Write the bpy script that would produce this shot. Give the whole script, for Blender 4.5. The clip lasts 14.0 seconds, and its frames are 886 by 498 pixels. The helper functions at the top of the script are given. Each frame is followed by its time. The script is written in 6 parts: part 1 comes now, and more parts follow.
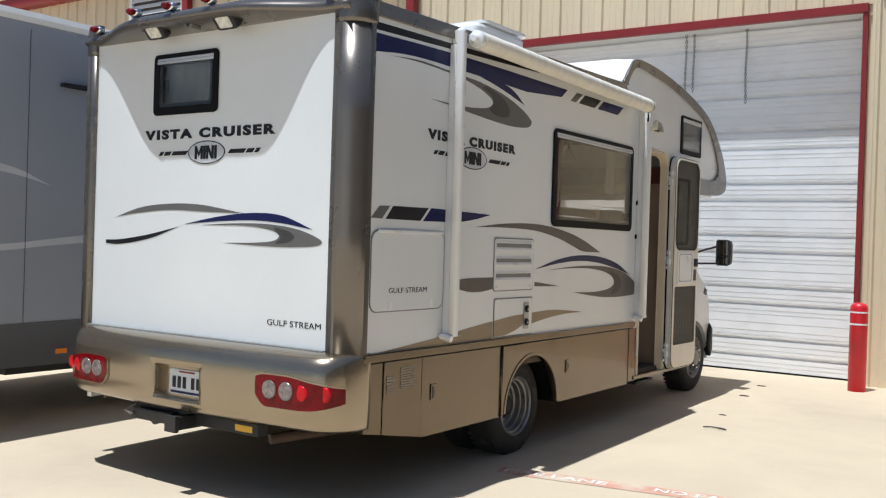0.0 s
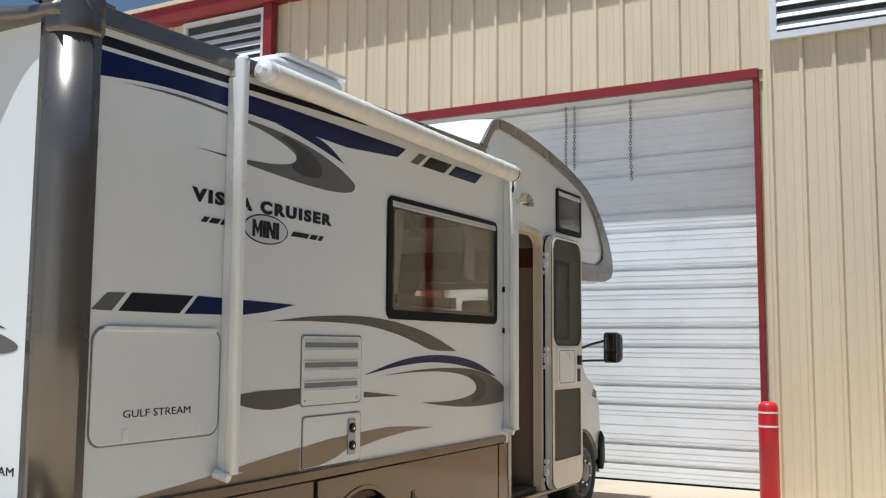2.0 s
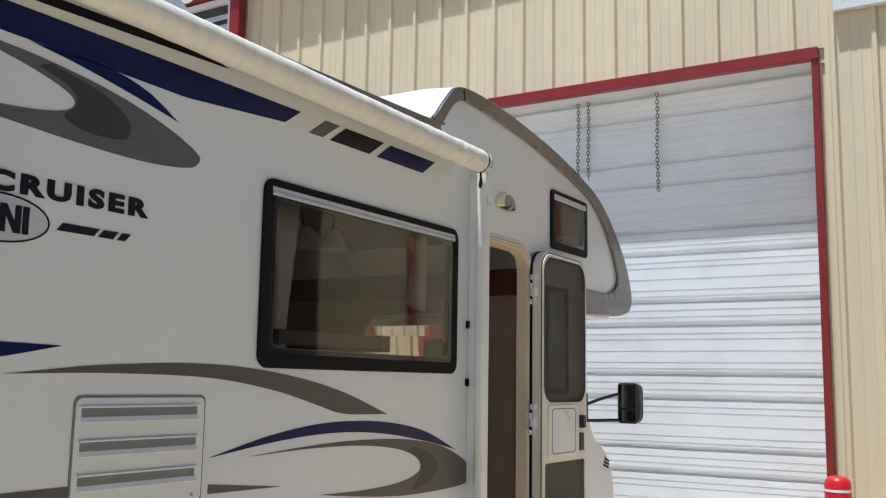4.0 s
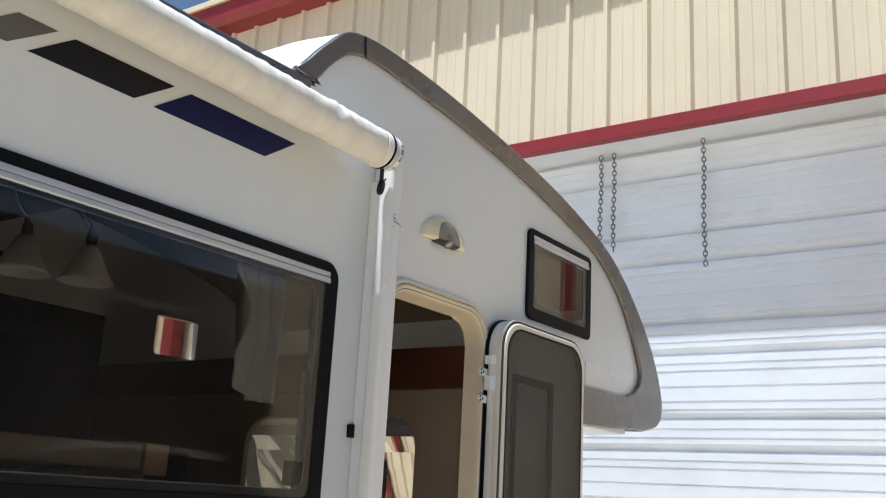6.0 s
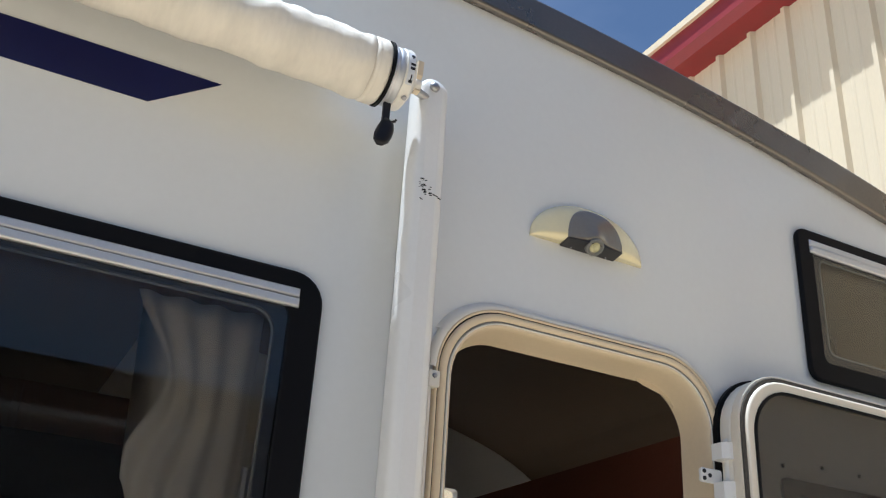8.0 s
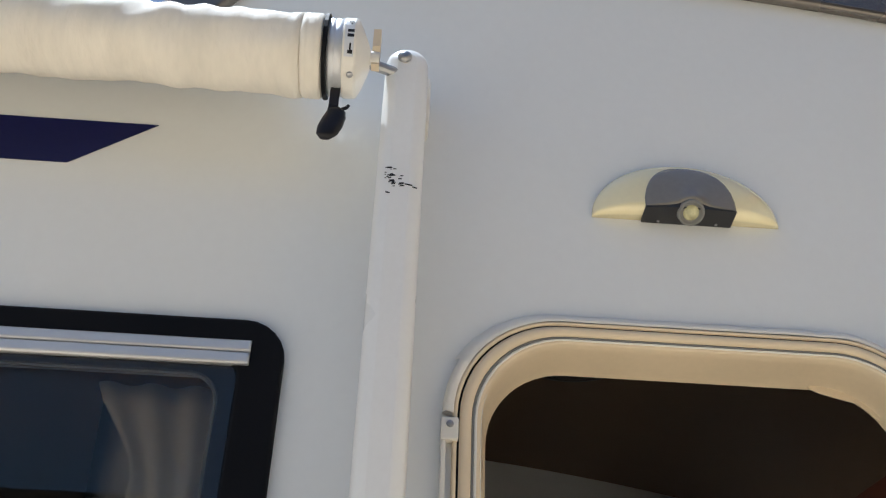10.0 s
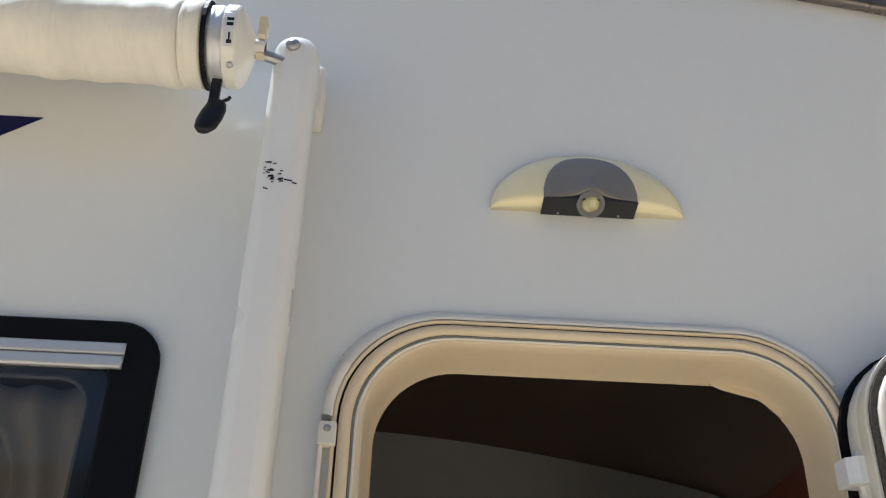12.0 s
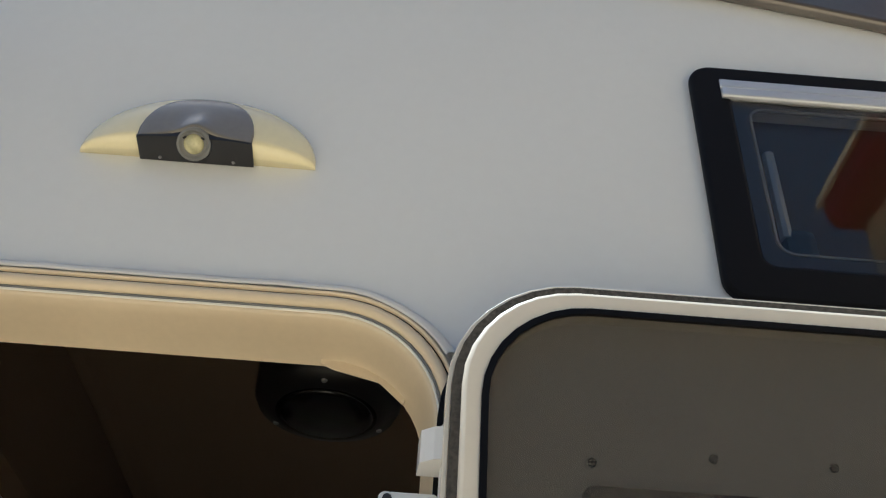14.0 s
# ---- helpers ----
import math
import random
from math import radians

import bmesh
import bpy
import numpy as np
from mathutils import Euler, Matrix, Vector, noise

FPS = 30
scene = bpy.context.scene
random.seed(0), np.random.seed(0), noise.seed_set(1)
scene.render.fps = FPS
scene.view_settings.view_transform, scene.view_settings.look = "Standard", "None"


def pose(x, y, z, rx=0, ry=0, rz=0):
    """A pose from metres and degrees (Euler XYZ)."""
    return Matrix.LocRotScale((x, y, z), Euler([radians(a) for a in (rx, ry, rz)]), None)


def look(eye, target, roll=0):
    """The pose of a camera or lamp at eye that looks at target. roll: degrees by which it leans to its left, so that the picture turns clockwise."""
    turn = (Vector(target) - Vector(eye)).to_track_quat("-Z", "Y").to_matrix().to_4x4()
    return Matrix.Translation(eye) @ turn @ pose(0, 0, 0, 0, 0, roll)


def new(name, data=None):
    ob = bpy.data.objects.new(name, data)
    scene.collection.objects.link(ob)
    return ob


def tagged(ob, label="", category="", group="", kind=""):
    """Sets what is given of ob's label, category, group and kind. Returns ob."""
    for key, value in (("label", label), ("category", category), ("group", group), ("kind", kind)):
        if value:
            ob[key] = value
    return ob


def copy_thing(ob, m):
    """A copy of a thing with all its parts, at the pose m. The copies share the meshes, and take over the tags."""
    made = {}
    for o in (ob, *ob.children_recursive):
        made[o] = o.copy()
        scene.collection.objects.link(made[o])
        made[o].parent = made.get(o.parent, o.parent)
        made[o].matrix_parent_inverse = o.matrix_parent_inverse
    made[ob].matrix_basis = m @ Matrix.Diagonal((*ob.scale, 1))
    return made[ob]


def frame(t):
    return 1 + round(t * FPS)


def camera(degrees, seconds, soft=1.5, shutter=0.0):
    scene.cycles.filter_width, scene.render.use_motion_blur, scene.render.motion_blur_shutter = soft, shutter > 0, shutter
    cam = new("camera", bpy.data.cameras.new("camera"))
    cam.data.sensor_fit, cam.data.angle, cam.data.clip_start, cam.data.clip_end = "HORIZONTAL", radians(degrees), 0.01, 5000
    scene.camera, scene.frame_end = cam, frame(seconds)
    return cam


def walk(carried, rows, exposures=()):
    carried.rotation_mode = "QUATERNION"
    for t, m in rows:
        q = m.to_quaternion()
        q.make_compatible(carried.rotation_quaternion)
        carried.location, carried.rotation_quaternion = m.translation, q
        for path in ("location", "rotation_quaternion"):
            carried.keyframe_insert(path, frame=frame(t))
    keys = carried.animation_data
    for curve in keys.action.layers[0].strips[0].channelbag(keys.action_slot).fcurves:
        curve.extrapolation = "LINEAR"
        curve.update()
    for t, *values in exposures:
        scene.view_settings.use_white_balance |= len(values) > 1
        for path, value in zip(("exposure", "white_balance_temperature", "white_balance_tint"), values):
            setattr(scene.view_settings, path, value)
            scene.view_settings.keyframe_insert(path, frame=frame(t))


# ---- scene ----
cam = camera(49.7, 14.0, soft=1.2)
PATH = [
    (0, (3.451, 0.622, 1.48), (2.319, 2.271, 1.467), 1.8),
    (0.5, (3.254, 0.943, 1.481), (2.174, 2.624, 1.555), 0.6),
    (1, (3.257, 1.275, 1.512), (2.202, 2.97, 1.64), 0.1),
    (1.5, (3.213, 1.751, 1.483), (2.186, 3.462, 1.612), 1.6),
    (2, (3.081, 2.259, 1.479), (2.111, 3.997, 1.679), 0.4),
    (2.5, (2.977, 2.806, 1.479), (2.109, 4.602, 1.629), 0.4),
    (3, (2.834, 3.247, 1.498), (1.851, 4.985, 1.605), 0.7),
    (3.2, (2.782, 3.453, 1.51), (1.784, 5.169, 1.753), 0.6),
    (5.3, (2.115, 5.706, 1.687), (1.014, 7.349, 1.988), 2.2),
    (5.5, (2.052, 5.928, 1.682), (0.919, 7.522, 2.098), 2.0),
    (6, (1.915, 6.437, 1.698), (0.797, 8.014, 2.21), 3.2),
    (6.5, (1.807, 6.915, 1.668), (0.474, 8.309, 2.198), 2.1),
    (7, (1.689, 7.341, 1.72), (0.29, 8.617, 2.364), 2.3),
    (7.5, (1.526, 7.77, 1.687), (0.004, 8.818, 2.452), 2.4),
    (8, (1.446, 8.094, 1.733), (-0.172, 8.891, 2.597), 3.7),
    (8.5, (1.304, 8.383, 1.753), (-0.364, 8.918, 2.718), 2.8),
    (9, (1.264, 8.586, 1.779), (-0.452, 8.731, 2.796), 4.2),
    (9.2, (1.218, 8.636, 1.793), (-0.48, 8.809, 2.836), 2.5),
    (11.3, (1.109, 8.776, 1.815), (-0.583, 8.689, 2.878), 2.5),
    (11.5, (1.105, 8.797, 1.814), (-0.581, 8.767, 2.889), 1.8),
    (12, (1.131, 8.878, 1.866), (-0.599, 8.959, 2.866), 1.7),
    (12.5, (1.076, 8.949, 1.855), (-0.622, 9.014, 2.911), 1.9),
    (13, (0.979, 9.106, 1.873), (-0.665, 9.08, 3.011), 4.1),
    (13.5, (0.904, 9.22, 1.856), (-0.727, 9.21, 3.013), 3.4),
    (14, (0.818, 9.412, 1.818), (-0.732, 9.437, 3.081), 3.8),
]
walk(cam, [(t, look(eye, target, roll)) for t, eye, target, roll in PATH],
     [(0.0, -0.05, 5640, 7), (1.5, -0.05, 5600, 6), (3.2, -0.12, 5540, 7), (5.3, 0.27, 5480, 6), (6.5, 0.36, 5440, 6), (9.2, 0.58, 5420, 7), (11.3, 0.44, 5480, 6), (13.0, 0.52, 5460, 5), (14.0, 0.52, 5560, 3)])

# ---- light ----
SUN = Vector((-0.07, -0.27, 1.0)).normalized()
world = bpy.data.worlds.new("world")
scene.world = world
world.use_nodes = True
wn, wl = world.node_tree.nodes, world.node_tree.links
sky = wn.new("ShaderNodeTexSky")
sky.sky_type, sky.sun_disc = "NISHITA", False
sky.sun_elevation, sky.sun_rotation = math.asin(SUN.z), math.atan2(SUN.x, SUN.y)
sky.air_density, sky.dust_density, sky.ozone_density = 1.0, 1.2, 1.5
# thin summer clouds, low over the roofs
tc = wn.new("ShaderNodeTexCoord")
cm = wn.new("ShaderNodeMapping")
cm.inputs["Scale"].default_value = (1.0, 1.0, 2.6)
cn = wn.new("ShaderNodeTexNoise")
cn.inputs["Scale"].default_value, cn.inputs["Detail"].default_value, cn.inputs["Roughness"].default_value = 3.2, 8, 0.55
cr = wn.new("ShaderNodeValToRGB")
cr.color_ramp.elements[0].position, cr.color_ramp.elements[1].position = 0.46, 0.64
cx = wn.new("ShaderNodeMixRGB")
cx.inputs[2].default_value = (14.0, 14.2, 14.6, 1)
sep = wn.new("ShaderNodeSeparateXYZ")
low = wn.new("ShaderNodeMapRange")
low.inputs[1].default_value, low.inputs[2].default_value = 0.06, 0.30
low.inputs[3].default_value, low.inputs[4].default_value = 1.0, 0.03
thin = wn.new("ShaderNodeMath")
thin.operation = "MULTIPLY"
wl.new(tc.outputs["Generated"], sep.inputs[0])
wl.new(sep.outputs[2], low.inputs[0])
wl.new(low.outputs[0], thin.inputs[1])
wl.new(tc.outputs["Generated"], cm.inputs[0])
wl.new(cm.outputs[0], cn.inputs["Vector"])
wl.new(cn.outputs["Fac"], cr.inputs[0])
wl.new(cr.outputs[0], thin.inputs[0])
wl.new(thin.outputs[0], cx.inputs[0])
wl.new(sky.outputs[0], cx.inputs[1])
wl.new(cx.outputs[0], wn["Background"].inputs[0])
wn["Background"].inputs[1].default_value = 0.066

sun_data = bpy.data.lights.new("sun", "SUN")
sun_data.energy, sun_data.angle, sun_data.color = 5.4, radians(0.55), (1.0, 0.96, 0.90)
sun = new("sun", sun_data)
sun.matrix_world = look(SUN * 40, (0, 0, 0))


# ---- materials ----
def material(name, color, rough=0.5, metal=0.0, vary=0.06, size=6.0, bump=0.0, grain=120.0, coat=0.0, random_tone=0.0,
             stain=None, stain_size=1.5, stain_edge=(0.55, 0.75), stretch=(1, 1, 1), spec=0.5):
    m = bpy.data.materials.new(name)
    m.use_nodes = True
    n, l = m.node_tree.nodes, m.node_tree.links
    b = n["Principled BSDF"]
    b.inputs["Metallic"].default_value, b.inputs["Coat Weight"].default_value = metal, coat
    b.inputs["Coat Roughness"].default_value = 0.06
    b.inputs["Specular IOR Level"].default_value = spec
    co = n.new("ShaderNodeTexCoord")
    mp = n.new("ShaderNodeMapping")
    mp.inputs["Scale"].default_value = stretch
    l.new(co.outputs["Object"], mp.inputs[0])
    big, fine = n.new("ShaderNodeTexNoise"), n.new("ShaderNodeTexNoise")
    big.inputs["Scale"].default_value, big.inputs["Detail"].default_value = size, 5
    fine.inputs["Scale"].default_value, fine.inputs["Detail"].default_value = grain, 3
    l.new(mp.outputs[0], big.inputs["Vector"])
    l.new(mp.outputs[0], fine.inputs["Vector"])
    mix = n.new("ShaderNodeMath")
    mix.operation = "MULTIPLY_ADD"
    mix.inputs[1].default_value = 0.35
    l.new(fine.outputs["Fac"], mix.inputs[0])
    l.new(big.outputs["Fac"], mix.inputs[2])
    ramp = n.new("ShaderNodeMapRange")
    ramp.inputs[1].default_value, ramp.inputs[2].default_value = 0.35, 1.0
    ramp.inputs[3].default_value, ramp.inputs[4].default_value = 1.0 - vary * 1.5, 1.0 + vary * 1.5
    l.new(mix.outputs[0], ramp.inputs[0])
    tone = ramp.outputs[0]
    if random_tone:
        info = n.new("ShaderNodeObjectInfo")
        rr = n.new("ShaderNodeMapRange")
        rr.inputs[3].default_value, rr.inputs[4].default_value = 1.0 - random_tone, 1.0 + random_tone
        l.new(info.outputs["Random"], rr.inputs[0])
        mm = n.new("ShaderNodeMath")
        mm.operation = "MULTIPLY"
        l.new(tone, mm.inputs[0])
        l.new(rr.outputs[0], mm.inputs[1])
        tone = mm.outputs[0]
    col = n.new("ShaderNodeVectorMath")
    col.operation = "SCALE"
    col.inputs[0].default_value = color
    l.new(tone, col.inputs["Scale"])
    out = col.outputs[0]
    if stain:
        sn = n.new("ShaderNodeTexNoise")
        sn.inputs["Scale"].default_value, sn.inputs["Detail"].default_value, sn.inputs["Roughness"].default_value = stain_size, 7, 0.62
        l.new(mp.outputs[0], sn.inputs["Vector"])
        sr = n.new("ShaderNodeMapRange")
        sr.inputs[1].default_value, sr.inputs[2].default_value = stain_edge
        l.new(sn.outputs["Fac"], sr.inputs[0])
        sm = n.new("ShaderNodeMixRGB")
        sm.inputs[2].default_value = (*stain, 1)
        l.new(sr.outputs[0], sm.inputs[0])
        l.new(out, sm.inputs[1])
        out = sm.outputs[0]
    l.new(out, b.inputs["Base Color"])
    rg = n.new("ShaderNodeMapRange")
    rg.inputs[3].default_value, rg.inputs[4].default_value = max(0.02, rough * 0.85), min(1.0, rough * 1.2)
    l.new(big.outputs["Fac"], rg.inputs[0])
    l.new(rg.outputs[0], b.inputs["Roughness"])
    if bump:
        bp = n.new("ShaderNodeBump")
        bp.inputs["Strength"].default_value, bp.inputs["Distance"].default_value = 0.6, bump
        l.new(mix.outputs[0], bp.inputs["Height"])
        l.new(bp.outputs[0], b.inputs["Normal"])
    return m


def glass(name, tint, rough=0.0, ior=1.42):
    m = bpy.data.materials.new(name)
    m.use_nodes = True
    n, l = m.node_tree.nodes, m.node_tree.links
    n.remove(n["Principled BSDF"])
    g = n.new("ShaderNodeBsdfGlass")
    g.inputs["Color"].default_value = (*tint, 1)
    g.inputs["Roughness"].default_value = rough
    g.inputs["IOR"].default_value = ior
    l.new(g.outputs[0], n["Material Output"].inputs[0])
    return m


WHITE = material("gelcoat_white", (0.78, 0.79, 0.78), 0.22, vary=0.025, size=1.6, grain=60, coat=0.3, stain=(0.70, 0.69, 0.64), stain_size=0.9, stain_edge=(0.6, 0.9))
ROOFW = material("roof_membrane", (0.72, 0.70, 0.66), 0.7, vary=0.08, size=3, bump=0.002)
BRONZE = material("bronze_trim", (0.185, 0.165, 0.145), 0.27, metal=0.7, vary=0.10, size=3, coat=0.25)
# one paint, lit and shaded copies: darker for skirts, lighter for the sunlit bumper
GOLD = material("champagne_paint_shaded", (0.145, 0.108, 0.066), 0.23, metal=0.8, vary=0.07, size=2.5, coat=0.4, stain=(0.118, 0.087, 0.053), stain_size=1.2)
BUMPERM = material("champagne_paint_lit", (0.34, 0.285, 0.21), 0.23, metal=0.9, vary=0.06, size=2.0, coat=0.3, stain=(0.26, 0.215, 0.15), stain_size=1.6)
NAVY = material("navy_vinyl", (0.005, 0.008, 0.070), 0.35, vary=0.08, spec=0.3)
BLACKV = material("black_vinyl", (0.010, 0.010, 0.014), 0.38, vary=0.08, spec=0.3)
GREYV = material("grey_vinyl", (0.125, 0.120, 0.115), 0.38, vary=0.07)
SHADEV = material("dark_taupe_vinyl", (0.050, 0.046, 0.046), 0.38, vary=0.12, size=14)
TAUPEV = material("taupe_vinyl", (0.105, 0.092, 0.080), 0.38, vary=0.07)
GOLDV = material("gold_vinyl", (0.29, 0.225, 0.15), 0.4, metal=0.3, vary=0.07)
RUBBER = material("black_rubber", (0.005, 0.005, 0.006), 0.55, vary=0.15, bump=0.0004, spec=0.15)
TYRE = material("tyre_rubber", (0.022, 0.021, 0.020), 0.8, vary=0.25, size=9, bump=0.002, stain=(0.09, 0.08, 0.065), stain_size=5)
STEEL = material("steel", (0.42, 0.42, 0.43), 0.38, metal=0.9, vary=0.12)
CHROME = material("chrome", (0.78, 0.78, 0.78), 0.12, metal=1.0, vary=0.04)
ALU = material("aluminium_rail", (0.66, 0.67, 0.69), 0.42, metal=0.6, vary=0.05)
CREAMW = material("cream_white_enamel", (0.78, 0.72, 0.60), 0.32, vary=0.04, size=4, coat=0.2)
OFFWHITE = material("off_white_enamel", (0.80, 0.77, 0.70), 0.3, vary=0.03, size=4, coat=0.2)
WHITEM = material("white_enamel", (0.80, 0.80, 0.79), 0.28, vary=0.03, size=4, coat=0.2)
CREAM = material("cream_frame", (0.74, 0.62, 0.44), 0.38, vary=0.05, size=5)
CANVAS = material("awning_canvas", (0.80, 0.75, 0.65), 0.75, vary=0.07, size=9, bump=0.004, grain=40, stretch=(1, 3, 1))
PLASTIC = material("black_plastic", (0.018, 0.018, 0.020), 0.42, vary=0.12)
SMOKE = material("smoky_plastic", (0.21, 0.192, 0.16), 0.24, vary=0.10, coat=0.9)
EYE = material("yellowed_lens", (0.52, 0.49, 0.27), 0.2, vary=0.3, size=90, coat=0.6)
PANE_EDGE = material("dark_pane_edge", (0.022, 0.024, 0.030), 0.3, vary=0.1)
GREYP = material("grey_plastic", (0.20, 0.20, 0.19), 0.5, vary=0.1)
YELLOWED = material("yellowed_plastic", (0.90, 0.81, 0.50), 0.16, vary=0.05, size=9, coat=1.0)
AMBER = material("amber_lens", (0.75, 0.22, 0.02), 0.2, vary=0.1, coat=0.4)
REDL = material("red_lens", (0.15, 0.001, 0.004), 0.16, vary=0.35, size=16, spec=0.25)
REDB2 = material("bright_red_lens", (0.62, 0.006, 0.012), 0.2, vary=0.45, size=14, spec=0.25)
CLEARL = material("clear_lens", (0.25, 0.21, 0.205), 0.2, metal=0.5, vary=0.35, size=45, coat=0.4)
LAMPG = material("lamp_glass", (0.75, 0.74, 0.68), 0.25, vary=0.2, size=40)
PLATEM = material("plate_enamel", (0.66, 0.68, 0.72), 0.35, vary=0.06)
PILE = material("pile_seal", (0.075, 0.068, 0.058), 0.9, vary=0.5, size=220, bump=0.002)
DARKM = material("dark_metal", (0.03, 0.03, 0.032), 0.55, metal=0.4, vary=0.2)
RUST = material("rusty_steel", (0.07, 0.045, 0.03), 0.8, vary=0.3, size=12)
YELLOWT = material("yellow_sticker", (0.70, 0.42, 0.03), 0.5)
SIDING = material("beige_steel_siding", (0.71, 0.595, 0.41), 0.45, vary=0.05, size=1.4, stretch=(1, 1, 0.25), stain=(0.62, 0.525, 0.37), stain_size=1.1, stain_edge=(0.5, 0.8))
REDP = material("red_trim_paint", (0.235, 0.018, 0.019), 0.42, vary=0.10, size=3)
REDB = material("red_bollard_sleeve", (0.58, 0.012, 0.022), 0.36, vary=0.06, size=5)
DOORW = material("white_door_steel", (0.86, 0.865, 0.87), 0.45, vary=0.045, size=2, stretch=(1, 1, 2), stain=(0.76, 0.755, 0.75), stain_size=1.7, stain_edge=(0.55, 0.8))
LOUVRE = material("louvre_white", (0.72, 0.73, 0.74), 0.45, vary=0.04)
HOLLOW = material("louvre_throat", (0.06, 0.055, 0.05), 0.8, vary=0.1)
CONCRETE = material("concrete", (0.56, 0.46, 0.325), 0.85, vary=0.10, size=1.1, bump=0.004, grain=90, stain=(0.41, 0.335, 0.245), stain_size=0.55, stain_edge=(0.48, 0.74))
FADERED = material("faded_red_paint", (0.56, 0.29, 0.21), 0.85, vary=0.12, size=8, stain=(0.57, 0.47, 0.35), stain_size=5, stain_edge=(0.40, 0.60))
FADEWHITE = material("faded_white_paint", (0.74, 0.70, 0.63), 0.8, vary=0.1, size=9, stain=(0.57, 0.42, 0.32), stain_size=8, stain_edge=(0.46, 0.62))
WOOD = material("cherry_wood", (0.085, 0.028, 0.016), 0.45, vary=0.25, size=3, stretch=(1, 6, 1), coat=0.2)
LIGHTWOOD = material("maple_wood", (0.42, 0.24, 0.11), 0.4, vary=0.15, size=3, stretch=(1, 6, 1))
LINER = material("cabin_wallboard", (0.29, 0.215, 0.15), 0.6, vary=0.05, size=4)
CEIL = material("cabin_ceiling_vinyl", (0.21, 0.155, 0.11), 0.7, vary=0.05)
CARPET = material("brown_carpet", (0.13, 0.095, 0.07), 0.95, vary=0.2, size=20, bump=0.004)
CLOTH = material("curtain_cloth", (0.92, 0.90, 0.86), 0.9, vary=0.08, size=12)
SEATM = material("seat_fabric", (0.06, 0.06, 0.065), 0.85, vary=0.15, bump=0.002)
SHADEG = material("frosted_shade", (0.90, 0.88, 0.83), 0.4, vary=0.06)
SCREEN = material("screen_black", (0.006, 0.006, 0.007), 0.18, vary=0.05)
GREYRV = material("grey_coach_paint", (0.33, 0.35, 0.39), 0.28, vary=0.04, size=1.2, coat=0.4)
GREYRV2 = material("dark_coach_paint", (0.10, 0.10, 0.105), 0.3, vary=0.05, size=1.2, coat=0.4)
SILVERV = material("silver_vinyl", (0.60, 0.61, 0.63), 0.35, metal=0.1, vary=0.05)
PANE = glass("tinted_acrylic", (0.918, 0.908, 0.888), ior=1.32)
PANE3 = glass("lightly_tinted_acrylic", (0.86, 0.86, 0.85))
PANE2 = glass("clear_glass", (0.92, 0.93, 0.92))
MIRROR = material("mirror_glass", (0.35, 0.36, 0.38), 0.05, metal=1.0, vary=0.0)


def mesh_screen():
    m = material("insect_screen", (0.085, 0.076, 0.058), 0.75, vary=0.03, grain=20)
    n, l = m.node_tree.nodes, m.node_tree.links
    tr, mx = n.new("ShaderNodeBsdfTransparent"), n.new("ShaderNodeMixShader")
    mx.inputs[0].default_value = 0.52
    l.new(tr.outputs[0], mx.inputs[1])
    l.new(n["Principled BSDF"].outputs[0], mx.inputs[2])
    l.new(mx.outputs[0], n["Material Output"].inputs[0])
    return m


SCREENM = mesh_screen()


def milky_pane():
    m = material("milky_acrylic", (0.70, 0.74, 0.70), 0.25, vary=0.25, size=5)
    n, l = m.node_tree.nodes, m.node_tree.links
    tr, mx = n.new("ShaderNodeBsdfTransparent"), n.new("ShaderNodeMixShader")
    mx.inputs[0].default_value = 0.7
    l.new(tr.outputs[0], mx.inputs[1])
    l.new(n["Principled BSDF"].outputs[0], mx.inputs[2])
    l.new(mx.outputs[0], n["Material Output"].inputs[0])
    return m


MILKY = milky_pane()

# ---- building blocks ----
SIDE = Matrix(((0, 0, 1, 0), (1, 0, 0, 0), (0, 1, 0, 0), (0, 0, 0, 1)))    # drawn (along, up), thickness towards +x
REAR = Matrix(((1, 0, 0, 0), (0, 0, -1, 0), (0, 1, 0, 0), (0, 0, 0, 1)))   # drawn (across, up), thickness towards -y


def off(m, d):
    """The drawing plane m, moved d along its normal."""
    return m @ Matrix.Translation((0, 0, d))


def link(name, mesh, mat, parent=None, label=""):
    ob = new(name, mesh)
    if mat is not None:
        mesh.materials.clear()
        mesh.materials.append(mat)
    if parent is not None:
        ob.parent = parent
        ob.matrix_parent_inverse = parent.matrix_world.inverted()
    if label:
        ob["label"] = label
    return ob


def part(name, bm, mat, parent=None, label="", smooth=False):
    mesh = bpy.data.meshes.new(name)
    bmesh.ops.recalc_face_normals(bm, faces=bm.faces)
    for f in bm.faces:
        f.smooth = smooth
    bm.to_mesh(mesh)
    bm.free()
    return link(name, mesh, mat, parent, label)


def empty(name, at, label, category, group="", kind=""):
    ob = new(name)
    ob.location = at
    ob.empty_display_size = 0.1
    bpy.context.view_layer.update()
    return tagged(ob, label, category, group, kind)


